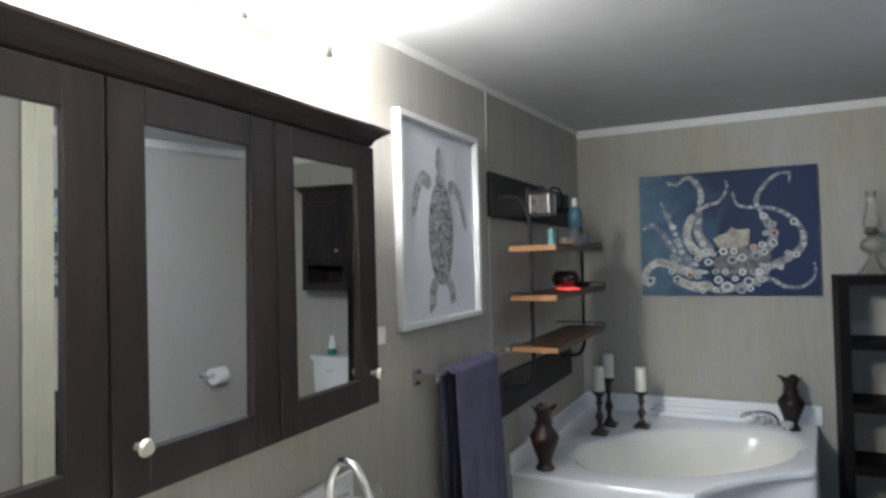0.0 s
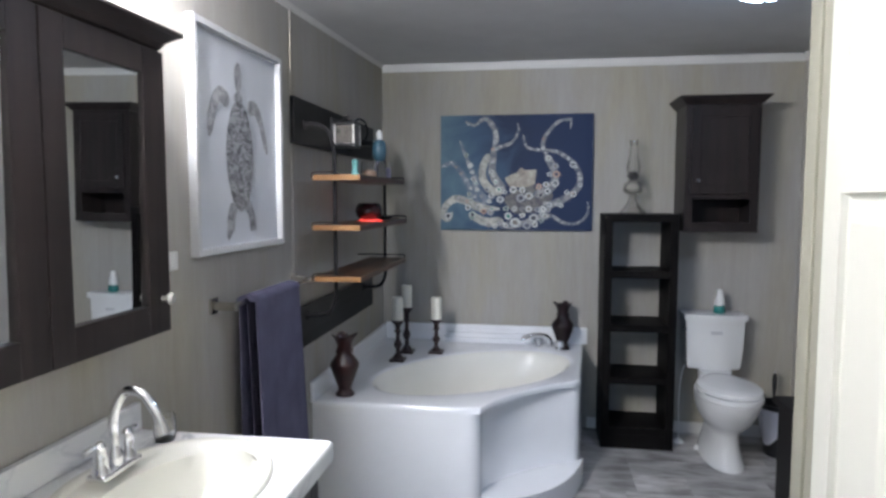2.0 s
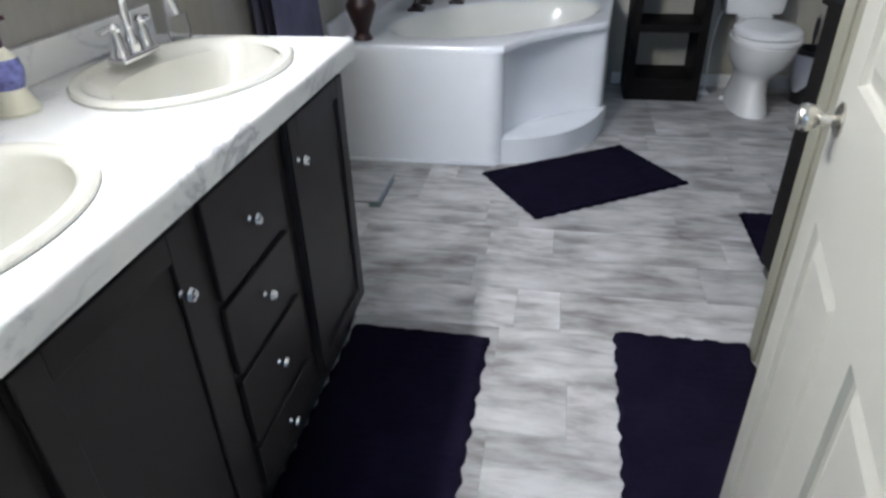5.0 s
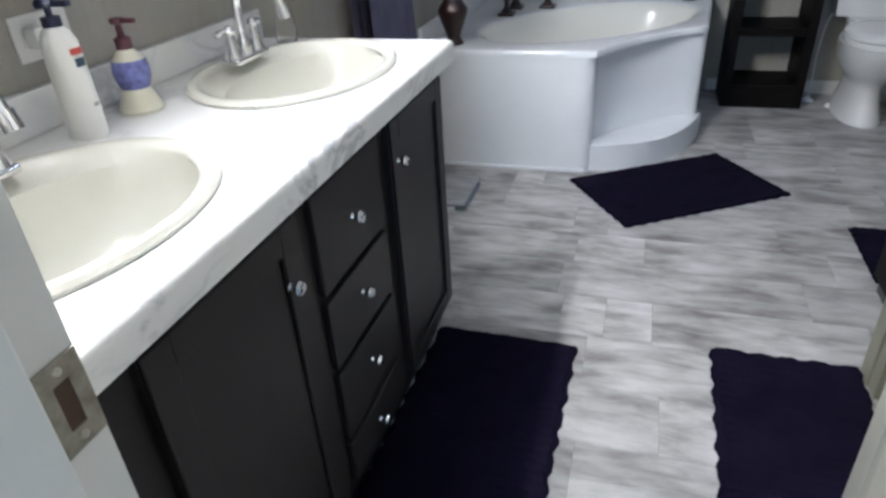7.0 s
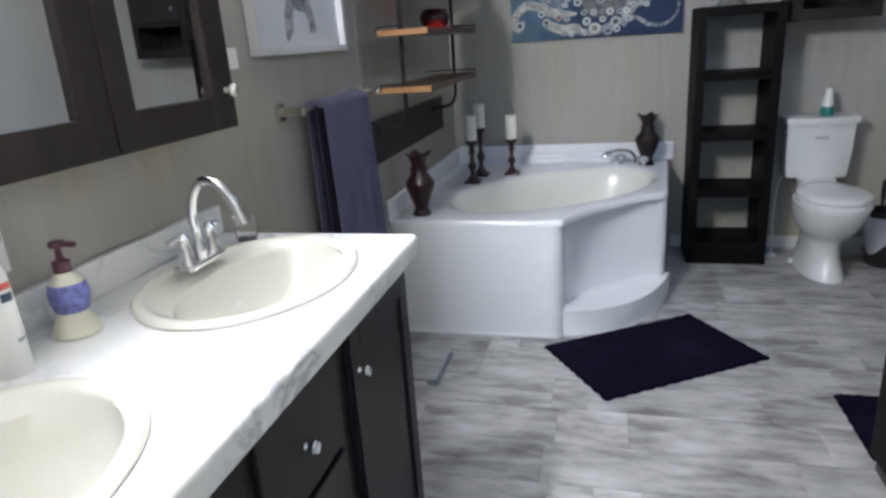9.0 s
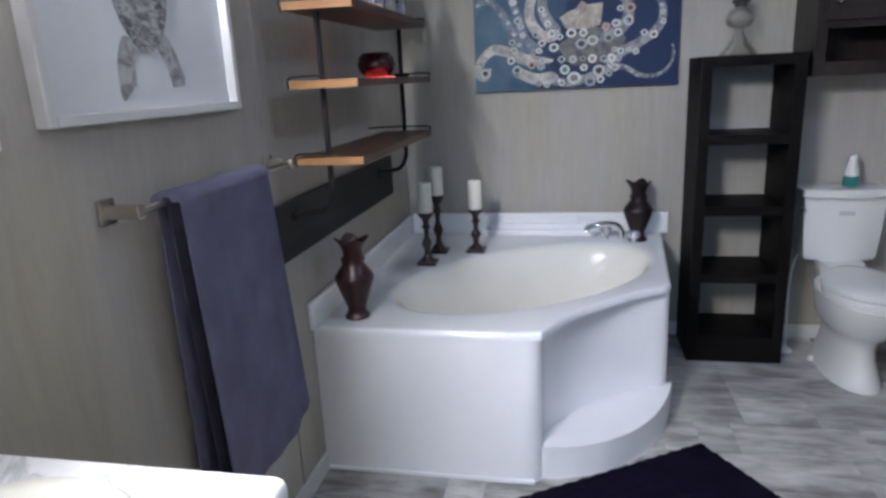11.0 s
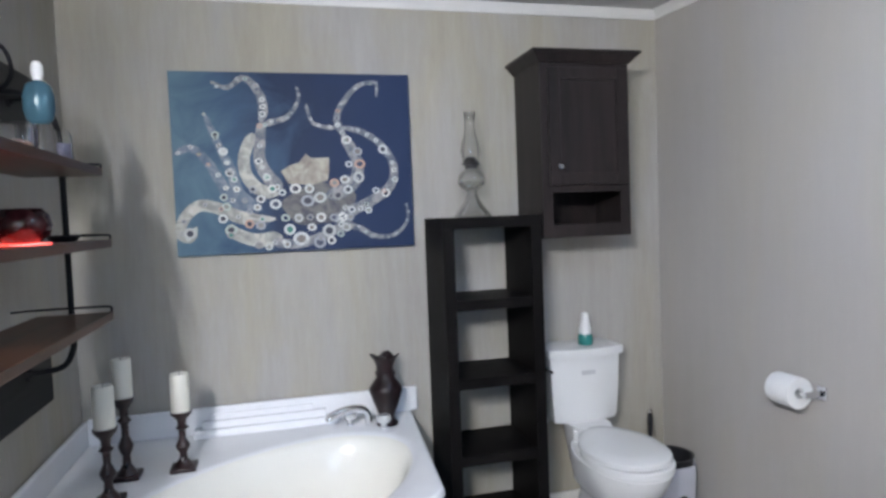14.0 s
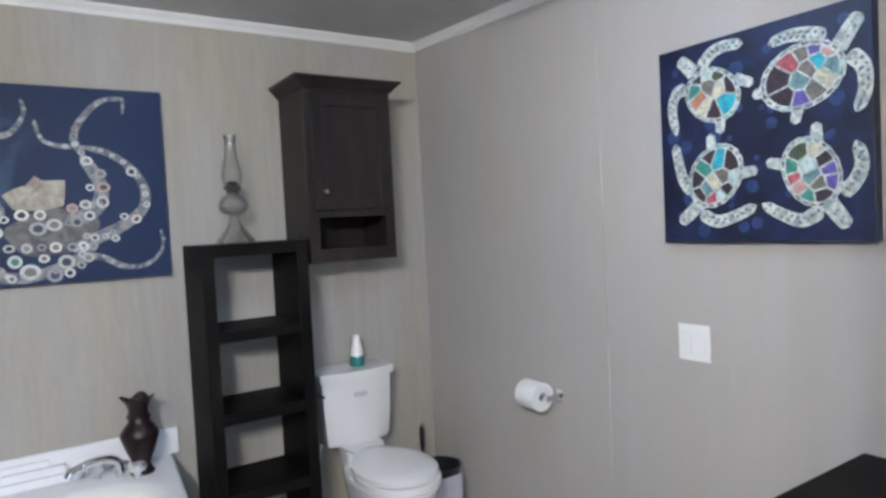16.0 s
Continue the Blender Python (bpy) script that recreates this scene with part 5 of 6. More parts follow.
painted_turtle(((0.09, 0.435), (0.264, 0.402), (0.184, 0.496), (0.178, 0.34)), ((0.123, 0.49), (0.098, 0.517), (0.073, 0.54)),
               (((0.142, 0.499), (0.179, 0.535), (0.223, 0.545), (0.275, 0.538)), ((0.095, 0.453), (0.06, 0.441), (0.044, 0.394), (0.057, 0.32))), (((0.245, 0.452), (0.302, 0.426)), ((0.203, 0.350), (0.199, 0.306))),
               ((0.127, 0.477, "dark"), (0.166, 0.483, "pale"), (0.196, 0.471, "olive"), (0.117, 0.44, "teal"), (0.138, 0.41, "orange"), (0.157, 0.387, "cream"), (0.172, 0.445, "grey"), (0.203, 0.436, "cream"), (0.231, 0.439, "dark"), (0.179, 0.375, "dark"), (0.219, 0.391, "cyan")))
painted_turtle(((0.33, 0.371), (0.523, 0.465), (0.382, 0.486), (0.479, 0.344)), ((0.515, 0.462), (0.543, 0.503), (0.568, 0.535)),
               (((0.489, 0.501), (0.443, 0.518), (0.394, 0.525), (0.345, 0.516)), ((0.54, 0.448), (0.571, 0.411), (0.574, 0.355), (0.554, 0.307))), (((0.35, 0.402), (0.298, 0.392)), ((0.421, 0.352), (0.409, 0.300))),
               ((0.376, 0.42, "dark"), (0.39, 0.371, "dark"), (0.403, 0.457, "red"), (0.426, 0.406, "teal_grey"), (0.431, 0.474, "grey"), (0.462, 0.48, "purple"), (0.447, 0.433, "grey"), (0.469, 0.448, "cyan"), (0.496, 0.471, "pink"), (0.459, 0.378, "grey"), (0.487, 0.407, "cream"), (0.503, 0.427, "teal_grey"), (0.425, 0.361, "purple")))
painted_turtle(((0.092, 0.188), (0.265, 0.196), (0.196, 0.275), (0.167, 0.095)), ((0.135, 0.118), (0.098, 0.086), (0.060, 0.058)),
               (((0.105, 0.146), (0.075, 0.185), (0.06, 0.241), (0.05, 0.294)), ((0.13, 0.085), (0.184, 0.059), (0.249, 0.076), (0.3, 0.099))), (((0.172, 0.258), (0.169, 0.308)), ((0.250, 0.188), (0.307, 0.194))),
               ((0.12, 0.185, "dark"), (0.145, 0.216, "teal"), (0.164, 0.242, "dark"), (0.19, 0.231, "cyan"), (0.23, 0.223, "dark"), (0.132, 0.136, "dark"), (0.156, 0.152, "teal_grey"), (0.179, 0.169, "cream"), (0.203, 0.185, "grey"), (0.244, 0.175, "pale"), (0.219, 0.147, "dark"), (0.173, 0.123, "red"), (0.199, 0.127, "pale")))
painted_turtle(((0.368, 0.19), (0.518, 0.162), (0.446, 0.264), (0.455, 0.086)), ((0.485, 0.100), (0.511, 0.064), (0.532, 0.036)),
               (((0.517, 0.117), (0.547, 0.143), (0.564, 0.188), (0.551, 0.24)), ((0.472, 0.081), (0.423, 0.055), (0.374, 0.07), (0.317, 0.102))), (((0.461, 0.245), (0.462, 0.297)), ((0.388, 0.198), (0.331, 0.211))),
               ((0.418, 0.231, "olive"), (0.462, 0.233, "cream"), (0.479, 0.206, "dark"), (0.392, 0.188, "teal"), (0.44, 0.192, "pale"), (0.398, 0.162, "red"), (0.449, 0.166, "teal_grey"), (0.494, 0.178, "purple"), (0.413, 0.136, "pink"), (0.467, 0.146, "grey"), (0.497, 0.152, "purple"), (0.435, 0.111, "teal"), (0.474, 0.116, "dark")))

# ---- shelf unit, wall cabinet ----
su = thing("narrow_bookcase", 0, 0, 0, "tall narrow black brown bookcase with empty shelves beside the tub", "shelf unit")
SX0, SX1, SY0, SY1, SH = 1.388, 1.800, 3.640, 3.952, 1.376
for x0, x1 in ((SX0, SX0 + 0.046), (SX1 - 0.046, SX1)):
    part("side", box(x0, x1, SY0, SY1, 0, SH - 0.046, 0.0015), BLACKWOOD, su)
part("top", box(SX0, SX1, SY0, SY1, SH - 0.046, SH, 0.0015), BLACKWOOD, su)
for z in (0.083, 0.383, 0.693, 1.006):
    part("shelf", box(SX0 + 0.046, SX1 - 0.046, SY0 + 0.004, SY1, z, z + 0.042, 0.001), BLACKWOOD, su)
part("plinth", box(SX0 + 0.046, SX1 - 0.046, SY0 + 0.002, SY0 + 0.020, 0, 0.083, 0.001), BLACKWOOD, su)

wc = thing("wall_cabinet", 0, 0, 0, "espresso wood wall cabinet with an open niche above the toilet", "wall cabinet")
X0, X1, Y0, Z0, Z1 = 1.830, 2.230, 3.705, 1.275, 1.992
for nm, b in (("side", (X0, X0 + 0.018, Y0, FY - 0.002, Z0, Z1)), ("side", (X1 - 0.018, X1, Y0, FY - 0.002, Z0, Z1)), ("bottom", (X0 + 0.018, X1 - 0.018, Y0, FY - 0.002, Z0, Z0 + 0.04)),
              ("top", (X0 + 0.018, X1 - 0.018, Y0, FY - 0.002, Z1 - 0.02, Z1)), ("back", (X0 + 0.018, X1 - 0.018, FY - 0.012, FY - 0.003, Z0 + 0.04, Z1 - 0.02)), ("niche_shelf", (X0 + 0.018, X1 - 0.018, Y0 + 0.002, FY - 0.012, 1.475, 1.495))):
    part(nm, box(*b, 0.001), ESPRESSO, wc)
ff = box(X0, X0 + 0.045, Y0 - 0.019, Y0, Z0, Z1, 0.001)
box(X1 - 0.045, X1, Y0 - 0.019, Y0, Z0, Z1, 0.001, bm=ff)
box(X0 + 0.045, X1 - 0.045, Y0 - 0.019, Y0, Z0, Z0 + 0.055, 0.001, bm=ff)
box(X0 + 0.045, X1 - 0.045, Y0 - 0.019, Y0, 1.462, 1.50, 0.001, bm=ff)
box(X0 + 0.045, X1 - 0.045, Y0 - 0.019, Y0, Z1 - 0.03, Z1, 0.001, bm=ff)
part("face_frame", ff, ESPRESSO, wc)
wd = part("door", box(X0 + 0.030, X1 - 0.015, Y0 - 0.030, Y0 - 0.020, 1.492, Z1 - 0.020, 0.001), ESPRESSO, wc)
fr = bmesh.new()
for a in ((X0 + 0.030, X0 + 0.080, 1.492, Z1 - 0.02), (X1 - 0.065, X1 - 0.015, 1.492, Z1 - 0.02), (X0 + 0.080, X1 - 0.065, 1.492, 1.542), (X0 + 0.080, X1 - 0.065, Z1 - 0.07, Z1 - 0.02)):
    box(a[0], a[1], Y0 - 0.038, Y0 - 0.030, a[2], a[3], 0.0015, 1, bm=fr)
part("frame", fr, ESPRESSO, wd)
part("knob", turned(lathe([(0, 0), (0.006, 0), (0.005, 0.010), (0.012, 0.015), (0.013, 0.020), (0.009, 0.026), (0, 0.027)], 20), pose(1.897, Y0 - 0.038, 1.566, 90, 0, 0)), CHROME, wd, "round polished knob", True)
wcr = bmesh.new()
pf = [(0, 0), (0.008, 0.004), (0.016, 0.014), (0.034, 0.034), (0.042, 0.038), (0.042, 0.048)]
prev = None
for o, z in pf:
    r = [wcr.verts.new(p) for p in ((X0 - o, FY - 0.003, Z1 + z), (X0 - o, Y0 - 0.019 - o, Z1 + z), (X1 + o, Y0 - 0.019 - o, Z1 + z), (X1 + o, FY - 0.003, Z1 + z))]
    if prev:
        for i in range(4):
            wcr.faces.new((prev[i], prev[(i + 1) % 4], r[(i + 1) % 4], r[i]))
    else:
        wcr.faces.new(r)
    prev = r
wcr.faces.new(prev)
part("crown", wcr, ESPRESSO, wc)

ol = thing("oil_lamp", 1.562, 3.800, SH, "clear glass oil lamp with a tall chimney on the bookcase", "oil lamp")
part("foot", lathe([(0.078, 0.002), (0.074, 0.014), (0.052, 0.040), (0.034, 0.066), (0.022, 0.088), (0.019, 0.100), (0.022, 0.110)], 40), THINGLASS, ol, "flared clear glass foot", True)
part("foot_disc", lathe([(0, 0.001), (0.077, 0.001), (0.078, 0.003), (0, 0.004)], 40), THINGLASS, ol, smooth=True)
part("font", lathe([(0.022, 0.110), (0.048, 0.122), (0.058, 0.138), (0.058, 0.158), (0.052, 0.176), (0.034, 0.194), (0.020, 0.199)], 40), THINGLASS, ol, "round clear glass oil font", True)
part("oil", lathe([(0, 0.112), (0.040, 0.122), (0.053, 0.138), (0.053, 0.146), (0, 0.146)], 32), THINGLASS, ol, "clear lamp oil", True)
part("burner", lathe([(0, 0.199), (0.024, 0.199), (0.026, 0.212), (0.036, 0.216), (0.038, 0.222), (0.026, 0.232), (0.020, 0.246), (0, 0.252)], 28), painted("dark_metal_burner", (0.09, 0.085, 0.085), 0.3, 0.6, vary=0.3, scale=30), ol, "dark grey metal burner", True)
part("chimney", lathe([(0.030, 0.222), (0.038, 0.245), (0.043, 0.272), (0.036, 0.305), (0.025, 0.345), (0.022, 0.400), (0.026, 0.432), (0.0245, 0.432), (0.0205, 0.400)], 36), THINGLASS, ol, "tall clear glass chimney", True)

# ---- toilet ----
to = thing("toilet", 0, 0, 0, "white porcelain two-piece toilet with its lid closed", "toilet")
TX = 2.052


def loft(sections, n=40, power=2.3, taper=0.0):
    bm = bmesh.new()
    rings = []
    for z, cy_, rx, ry in sections:
        r = []
        for i in range(n):
            a = 2 * math.pi * i / n
            c, s = math.cos(a), math.sin(a)
            r.append(bm.verts.new((TX + rx * (1 - taper * max(0.0, s) ** 1.3) * math.copysign(abs(c) ** (2 / power), c), cy_ + ry * math.copysign(abs(s) ** (2 / power), s), z)))
        rings.append(r)
    for a, b in zip(rings, rings[1:]):
        for i in range(n):
            bm.faces.new((a[i], a[(i + 1) % n], b[(i + 1) % n], b[i]))
    bm.faces.new(rings[0][::-1])
    bm.faces.new(rings[-1])
    return bm


part("pedestal", loft([(0, 3.615, 0.106, 0.250), (0.015, 3.615, 0.106, 0.250), (0.05, 3.620, 0.096, 0.232), (0.11, 3.622, 0.082, 0.205), (0.17, 3.615, 0.078, 0.190), (0.205, 3.600, 0.086, 0.192), (0.232, 3.582, 0.112, 0.212), (0.27, 3.562, 0.135, 0.234), (0.32, 3.542, 0.150, 0.252), (0.365, 3.528, 0.157, 0.265), (0.388, 3.523, 0.160, 0.268), (0.394, 3.523, 0.156, 0.264)]), PORCELAIN, to, smooth=True)
part("tank_neck", loft([(0.20, 3.735, 0.070, 0.13), (0.34, 3.755, 0.085, 0.15), (0.42, 3.785, 0.088, 0.145), (0.4555, 3.800, 0.092, 0.140)]), PORCELAIN, to, smooth=True)
part("seat", loft([(0.395, 3.480, 0.157, 0.220), (0.398, 3.480, 0.162, 0.226), (0.420, 3.480, 0.162, 0.226), (0.424, 3.480, 0.158, 0.222)], taper=0.25), PORCELAIN, to, smooth=True)
part("lid", loft([(0.426, 3.505, 0.158, 0.226), (0.429, 3.505, 0.164, 0.233), (0.446, 3.505, 0.163, 0.232), (0.455, 3.505, 0.149, 0.217), (0.459, 3.505, 0.110, 0.16)], taper=0.38), PORCELAIN, to, smooth=True)
for sx in (-0.075, 0.075):
    part("hinge_cap", lathe([(0, 0.440), (0.018, 0.440), (0.020, 0.430), (0.020, 0.394), (0, 0.394)], 16, TX + sx, 3.735), PORCELAIN, to, smooth=True)
    part("bolt_cap", lathe([(0.016, 0), (0.016, 0.012), (0.010, 0.022), (0, 0.024)], 16, TX + 1.42 * sx, 3.70, 0.0), PORCELAIN, to, smooth=True)
tk = bmesh.new()
rings = []
for z, k, f in ((0.456, 0.142, 0.012), (0.475, 0.150, 0.004), (0.60, 0.160, 0), (0.748, 0.166, 0)):
    r = []
    for i in range(13):
        s = -1 + 2 * i / 12
        r.append(tk.verts.new((TX + k * s, 3.794 + f - 0.026 * (1 - s * s), z)))
    r += [tk.verts.new((TX + k, 3.955, z)), tk.verts.new((TX - k, 3.955, z))]
    rings.append(r)
for a, b in zip(rings, rings[1:]):
    for i in range(len(a)):
        tk.faces.new((a[i], a[(i + 1) % len(a)], b[(i + 1) % len(a)], b[i]))
tk.faces.new(rings[0])
tk.faces.new(rings[-1])
part("tank", tk, PORCELAIN, to, smooth=True)
lidpts = [(TX - 0.180 + 0.360 * i / 16, 3.776 - 0.030 * (1 - (2 * i / 16 - 1) ** 2)) for i in range(17)] + [(TX + 0.180, 3.966), (TX - 0.180, 3.966)]
part("tank_lid", prism(lidpts, 0.748, 0.785, 0.007, seg=3), PORCELAIN, to, smooth=True)
part("flush_lever", join(lathe([(0, -0.006), (0.013, -0.006), (0.013, 0.006), (0, 0.006)], 16, TX - 0.172, 3.80, 0.70), box(TX - 0.182, TX - 0.172, 3.745, 3.80, 0.692, 0.706, 0.003)), CHROME, to, "small chrome flush lever", True)
part("maker_plate", box(TX - 0.03, TX + 0.035, 3.7650, 3.7690, 0.668, 0.688, 0.001), painted("grey_maker_mark", (0.55, 0.55, 0.56), 0.4), to, "small pale grey maker's plate")
sl = thing("water_supply", 1.862, 3.800, 0, "white toilet supply pipe with a floor flange", "pipe")
part("escutcheon", lathe([(0.032, 0), (0.028, 0.008), (0.012, 0.022), (0, 0.022)], 20), PLASTIC, sl, smooth=True)
part("riser", sweep(smooth_path([(0, 0, 0.01), (0, 0, 0.10), (0.0, 0.02, 0.25), (0.02, 0.06, 0.40), (0.045, 0.08, 0.457)], 5), 0.0042, 10), PLASTIC, sl, smooth=True)
bottle("soap_bottle", 2.085, 3.850, 0.785, [(0, 0), (0.030, 0), (0.034, 0.006), (0.033, 0.030), (0.028, 0.048), (0, 0.050)], TEAL, "white and teal soap dispenser on the toilet tank", "soap dispenser",
       (("top", [(0, 0.050), (0.028, 0.049), (0.026, 0.075), (0.018, 0.110), (0.016, 0.138), (0.008, 0.144), (0, 0.145)], PLASTIC, "white plastic pump top"),))
tc = thing("waste_bin", 2.392, 3.690, 0, "small black waste bin with a white bag over its rim", "waste bin")
part("bin", lathe([(0, 0), (0.078, 0), (0.082, 0.006), (0.102, 0.292), (0.106, 0.300), (0.099, 0.300), (0.080, 0.02), (0, 0.012)], 32), BLACKPL, tc, smooth=True)
bg = lathe([(0.104, 0.270), (0.110, 0.274), (0.113, 0.250), (0.111, 0.20), (0.104, 0.13), (0.100, 0.11)], 40)
for w in bg.verts:
    a = math.atan2(w.co.y, w.co.x)
    k = 1 + 0.025 * math.sin(7 * a + 9 * w.co.z) + 0.015 * math.sin(13 * a)
    w.co.x *= k
    w.co.y *= k
    if w.co.z < 0.15:
        w.co.z += 0.04 * math.sin(3 * a)
part("bag", bg, BAG, tc, "crumpled white bin bag", True)
tbh = thing("toilet_brush", 2.425, 3.885, 0, "toilet brush with a dark handle in a low black holder", "toilet brush")
part("holder", lathe([(0, 0), (0.048, 0), (0.052, 0.01), (0.044, 0.12), (0.040, 0.12), (0.044, 0.012), (0, 0.008)], 24), BLACKPL, tbh, smooth=True)
part("handle", lathe([(0, 0.02), (0.007, 0.02), (0.007, 0.30), (0.012, 0.33), (0.013, 0.39), (0.009, 0.42), (0, 0.425)], 16), BLACKPL, tbh, smooth=True)
part("tip", lathe([(0, 0.425), (0.008, 0.424), (0.007, 0.440), (0, 0.442)], 14), CHROME, tbh, smooth=True)

tp = thing("toilet_paper_holder", RX - 0.001, 3.02, 0.728, "chrome toilet paper holder on the east wall", "toilet paper holder")
for yy in (-0.005, 0.155):
    part("post", join(box(-0.008, 0, yy - 0.020, yy + 0.020, -0.024, 0.024, 0.003), box(-0.080, -0.006, yy - 0.008, yy + 0.008, -0.010, 0.010, 0.003)), CHROME, tp)
part("roller", sweep([(-0.072, 0.0, 0), (-0.072, 0.15, 0)], 0.009, 12), CHROME, tp, smooth=True)
rl = thing("toilet_roll", RX - 0.073, 3.04, 0.728, "white toilet paper roll on the chrome holder", "toilet roll")
part("paper", turned(lathe([(0.020, 0), (0.054, 0), (0.055, 0.003), (0.055, 0.101), (0.054, 0.104), (0.020, 0.104), (0.020, 0)], 36), pose(0, 0, 0, -90, 0, 0)), PAPER, rl, smooth=True)
swp = thing("light_switch", RX - 0.001, 2.412, 1.012, "white double rocker light switch plate", "light switch")
part("plate", box(-0.007, 0, -0.055, 0.055, -0.057, 0.057, 0.003), PLASTIC, swp)
for yy in (-0.024, 0.024):
    part("rocker", box(-0.011, -0.007, yy - 0.016, yy + 0.016, -0.033, 0.033, 0.0015), PLASTIC, swp)

dc = thing("low_cabinet", 0, 0, 0, "black-brown low cabinet with a flat top against the partition", "cabinet")
part("body", box(1.720, 2.310, 1.412, 1.832, 0.05, 0.862, 0.002), BLACKWOOD, dc)
part("top", box(1.706, 2.322, 1.408, 1.845, 0.862, 0.882, 0.003), BLACKWOOD, dc)
part("base", box(1.735, 2.300, 1.42, 1.815, 0, 0.05), BLACKPL, dc)

# ---- things on the vanity ----
lo = thing("lotion_bottle", 0.112, 0.610, 0.874, "tall white lotion pump bottle with a dark blue pump", "pump bottle")
part("body", lathe([(0, 0), (0.029, 0), (0.032, 0.006), (0.031, 0.10), (0.029, 0.150), (0.022, 0.165), (0.014, 0.172), (0, 0.172)], 32, sx=1.0, sy=0.80), PLASTIC, lo, smooth=True)
part("collar", lathe([(0, 0.172), (0.014, 0.172), (0.014, 0.186), (0.005, 0.188), (0.005, 0.200), (0, 0.200)], 20), NAVYPUMP, lo, smooth=True)
part("pump", join(lathe([(0, 0.200), (0.016, 0.200), (0.017, 0.206), (0.012, 0.212), (0, 0.213)], 20), box(0, 0.042, -0.006, 0.006, 0.200, 0.209, 0.003)), NAVYPUMP, lo, "dark blue pump", True)


def wrap(name, parent, r, z0, z1, a0, a1, mat, label, sy=1.0):
    bm = bmesh.new()
    n = 12
    lo_, hi_ = [], []
    for i in range(n + 1):
        a = radians(a0 + (a1 - a0) * i / n)
        lo_.append(bm.verts.new((r * math.cos(a), sy * r * math.sin(a), z0)))
        hi_.append(bm.verts.new((r * math.cos(a), sy * r * math.sin(a), z1)))
    for i in range(n):
        bm.faces.new((lo_[i], lo_[i + 1], hi_[i + 1], hi_[i]))
    part(name, bm, mat, parent, label, True)


wrap("red_mark", lo, 0.0315, 0.132, 0.142, -28, 22, REDLABEL, "red band of the label", 0.81)
wrap("blue_mark", lo, 0.0316, 0.114, 0.127, -22, 18, DARKLABEL, "dark blue oval of the label", 0.81)
wrap("grey_mark", lo, 0.0323, 0.052, 0.058, -8, 24, painted("grey_print", (0.35, 0.36, 0.38), 0.4), "grey line of small print", 0.81)
so = thing("hand_soap", 0.105, 0.745, 0.874, "cream hand soap bottle with a purple label and maroon pump", "pump bottle")
part("body", lathe([(0, 0), (0.037, 0), (0.039, 0.005), (0.032, 0.022), (0.025, 0.038), (0.026, 0.046), (0.030, 0.060), (0.031, 0.072), (0.028, 0.088), (0.018, 0.102), (0.012, 0.110), (0, 0.110)], 32, sx=1.0, sy=0.95), CREAM, so, smooth=True)
part("label", lathe([(0.0255, 0.042), (0.0272, 0.046), (0.0312, 0.060), (0.0322, 0.072), (0.0292, 0.088), (0.0270, 0.090)], 32, sx=1.0, sy=0.95), PURPLE, so, "mottled purple label", True)
part("pump", join(lathe([(0, 0.108), (0.014, 0.108), (0.014, 0.126), (0.006, 0.130), (0.005, 0.148), (0.012, 0.150), (0.012, 0.158), (0, 0.159)], 20), box(0, 0.036, -0.005, 0.005, 0.150, 0.158, 0.003)), MAROON, so, "maroon pump", True)
bottle("glass_tumbler", 0.118, 1.262, 0.874, [(0, 0), (0.022, 0), (0.027, 0.020), (0.024, 0.062), (0.0225, 0.062), (0.025, 0.020), (0.0205, 0.005), (0, 0.005)], GLASS, "small clear glass tumbler by the faucet", "tumbler")
oc = thing("wall_outlet", 0.001, 0.684, 1.018, "white horizontal outlet plate with a plugged-in night light", "outlet")
part("plate", box(0, 0.006, -0.058, 0.058, -0.036, 0.036, 0.003), PLASTIC, oc)
for yy in (-0.026, 0.026):
    part("socket", box(0.006, 0.0075, yy - 0.016, yy + 0.016, -0.014, 0.014, 0.0005), PLASTIC, oc)
part("night_light", box(0.0075, 0.034, -0.040, -0.012, -0.016, 0.018, 0.005), PLASTIC, oc, "small plug-in night light")
sc = thing("bathroom_scale", 0.16, 2.265, 0, "clear glass bathroom scale with grey feet on the floor", "scale")
plate = part("glass_plate", box(-0.148, 0.148, -0.148, 0.148, 0.020, 0.024, 0.001), GLASS, sc)
plate.visible_shadow = False
SCALEGREY = painted("blue_grey_scale_plastic", (0.13, 0.16, 0.19), 0.4, vary=0.2)
part("side_rail", box(0.136, 0.152, -0.140, 0.110, 0.002, 0.0195, 0.004), SCALEGREY, sc, "blue-grey plastic side rail")
part("corner_rail", box(0.106, 0.152, -0.152, -0.1405, 0.002, 0.0195, 0.004), painted("green_grey_scale_plastic", (0.12, 0.17, 0.15), 0.4), sc, "green-grey plastic corner rail")
for sx, sy in ((-1, -1), (-1, 1)):
    part("foot", lathe([(0, 0), (0.010, 0), (0.011, 0.004), (0.010, 0.020), (0, 0.020)], 16, 0.125 * sx, 0.125 * sy), SCALEGREY, sc, smooth=True)


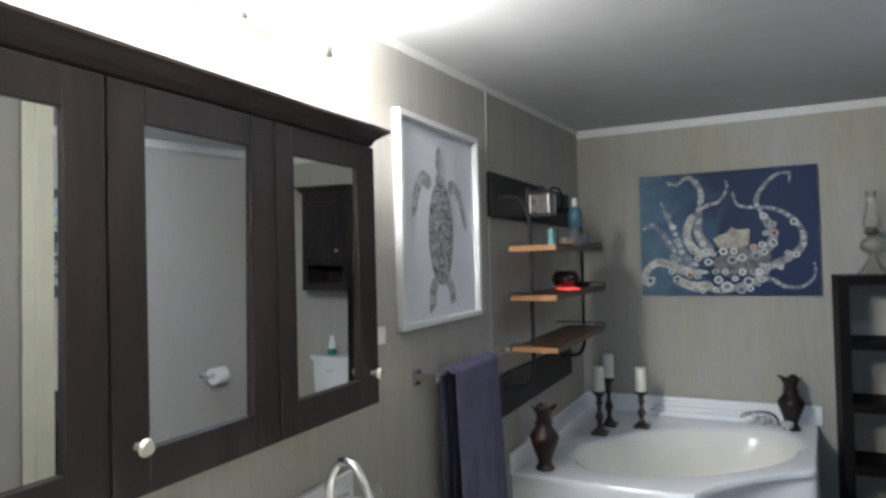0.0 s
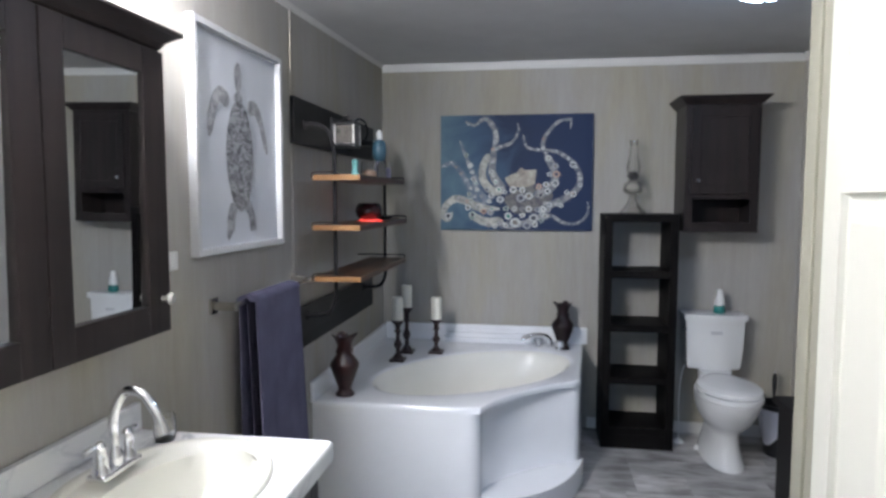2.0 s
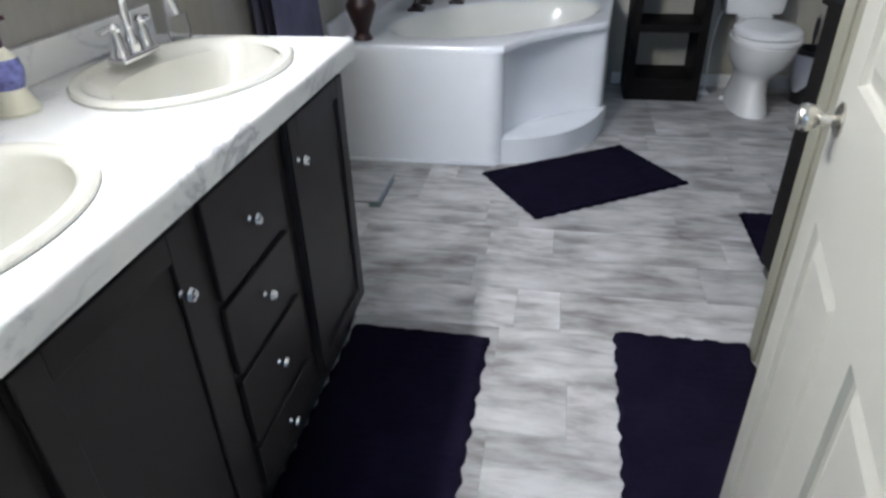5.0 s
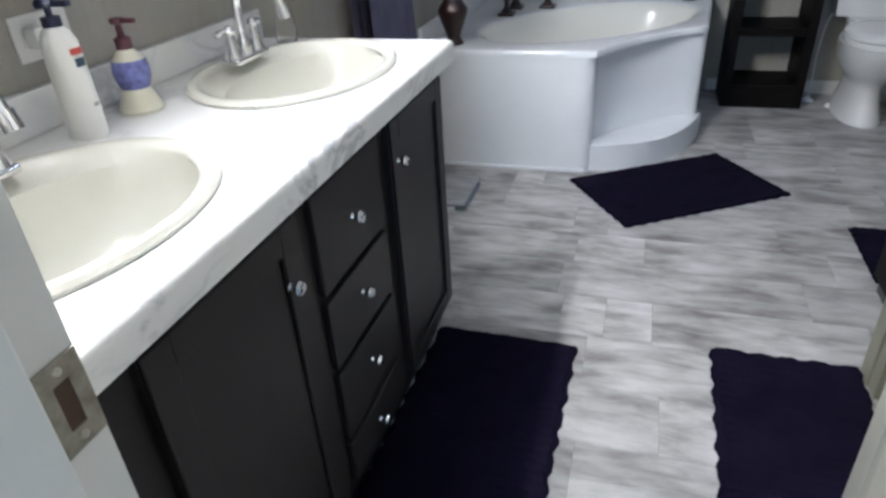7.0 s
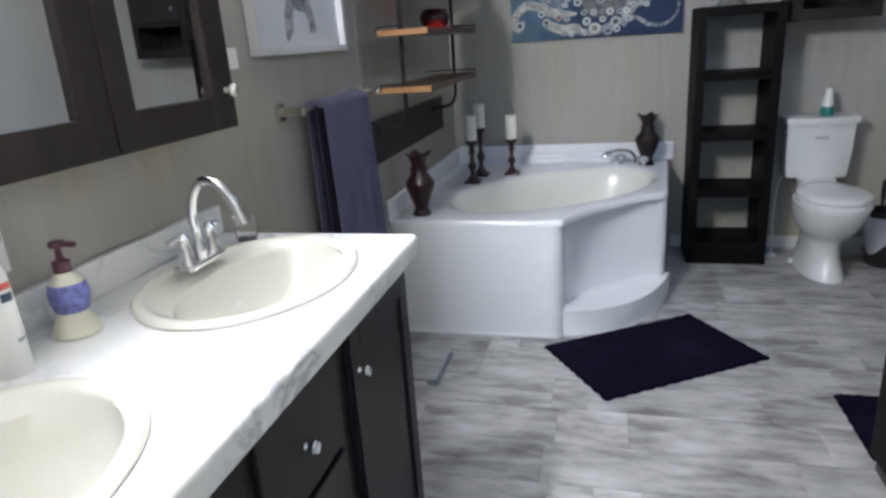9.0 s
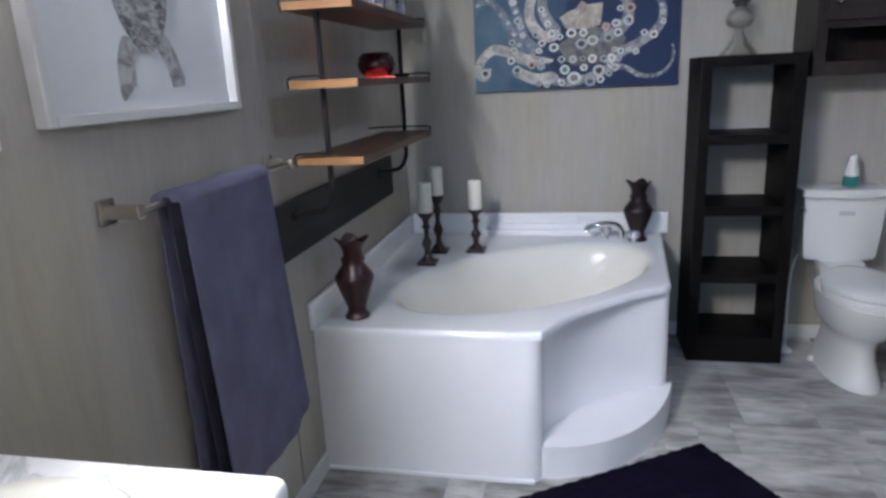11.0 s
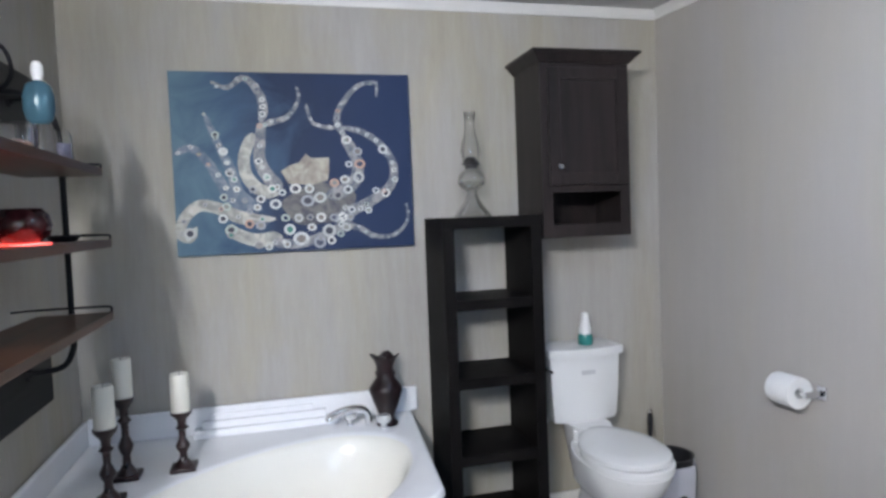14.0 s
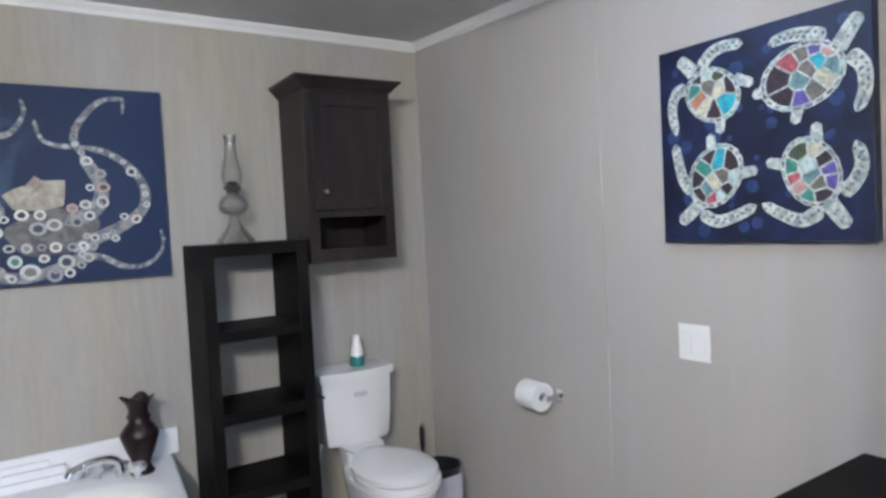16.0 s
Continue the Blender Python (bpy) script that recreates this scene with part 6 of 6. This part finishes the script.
# ---- rugs ----
def rug(x, y, w, h, rz, label, scallop=0.008, count=9, seed=1):
    r = random.Random(seed)
    t = thing("bath_rug", x, y, 0, label, "rug", "bath rugs", rz)
    bm = bmesh.new()
    nu, nv = int(w / 0.011), int(h / 0.011)
    top = []
    for j in range(nv + 1):
        row = []
        for i in range(nu + 1):
            u, v = i / nu, j / nv
            ex = scallop * (0.6 + 0.6 * abs(math.sin(5.1 * v * count + seed))) * abs(math.sin(math.pi * v * count + 0.5 * math.sin(9 * v + seed))) * (abs(2 * u - 1) ** 12)
            ey = scallop * (0.6 + 0.6 * abs(math.sin(4.3 * u * count + seed))) * abs(math.sin(math.pi * u * count * w / h + 0.5 * math.sin(7 * u + seed))) * (abs(2 * v - 1) ** 12)
            px = (u - 0.5) * (w - 2 * scallop) + math.copysign(ex, u - 0.5)
            py = (v - 0.5) * (h - 2 * scallop) + math.copysign(ey, v - 0.5)
            edge = min(u, 1 - u) < 1e-6 or min(v, 1 - v) < 1e-6
            z = 0.002 if edge else 0.013 + 0.0022 * math.sin(2 * math.pi * py / 0.030) + r.uniform(-0.0015, 0.0015)
            row.append(bm.verts.new((px, py, z)))
        top.append(row)
    for j in range(nv):
        for i in range(nu):
            bm.faces.new((top[j][i], top[j][i + 1], top[j + 1][i + 1], top[j + 1][i]))
    part("rug_mat", bm, RUG, t, smooth=True)


rug(1.141, 2.500, 0.765, 0.500, 32.6, "navy black chenille bath rug lying askew before the tub", 0.0065, 9, 1)
rug(0.640, 0.920, 0.425, 0.840, -1.0, "navy black scalloped bath rug before the vanity", 0.009, 10, 2)
rug(1.402, 1.000, 0.385, 0.820, -1.0, "navy black scalloped bath rug beside the door", 0.009, 10, 3)
rug(2.060, 2.048, 0.640, 0.390, 0, "navy black chenille bath rug beside the low cabinet", 0.004, 8, 4)

# ---- floor planks ----
PL = 0.2105
rng = random.Random(11)
cache = {}


def plank_mesh(w, d, mat):
    key = (round(w, 3), round(d, 3), mat.name)
    if key not in cache:
        bm = box(0, key[0] - 0.0008, 0, key[1] - 0.0008, -0.004, 0)
        me = bpy.data.meshes.new("plank")
        bm.to_mesh(me)
        bm.free()
        me.materials.append(mat)
        cache[key] = me
    return cache[key]


# joints that show plainly, row by row; a negative width is a pale piece
SEEN = {5: (0.35, 0.45, 0.285, -0.16, 0.60), 7: (0.27, 0.517, -0.135, -0.14, 0.60, 0.30), 9: (0.30, 0.49, -0.24, 0.60, 0.45), 11: (0.45, 0.60, 0.13, 0.60), 15: (0.45, 0.76, 0.31, -0.27, 0.40)}
row_y = -0.05
k = 0
while row_y < FY - 1e-6:
    d = min(PL if k else PL * 0.84, FY - row_y)
    x = 0.0
    planned = list(SEEN.get(k, ()))
    while x < RX - 1e-6:
        w = planned.pop(0) if planned else rng.choice((0.13, 0.30, 0.45, 0.60, 0.76, 0.91)) * (-1 if rng.random() < 0.10 else 1)
        mat = VINYL_PALE if w < 0 else VINYL
        w = min(abs(w), 0.30 if w < 0 else 1.0, RX - x)
        if RX - x - w < 0.08:
            w = RX - x
        ob = new("plank", plank_mesh(w, d, mat))
        ob.parent = floor
        ob.location = (x, row_y, 0.0)
        x += w
    row_y += d
    k += 1
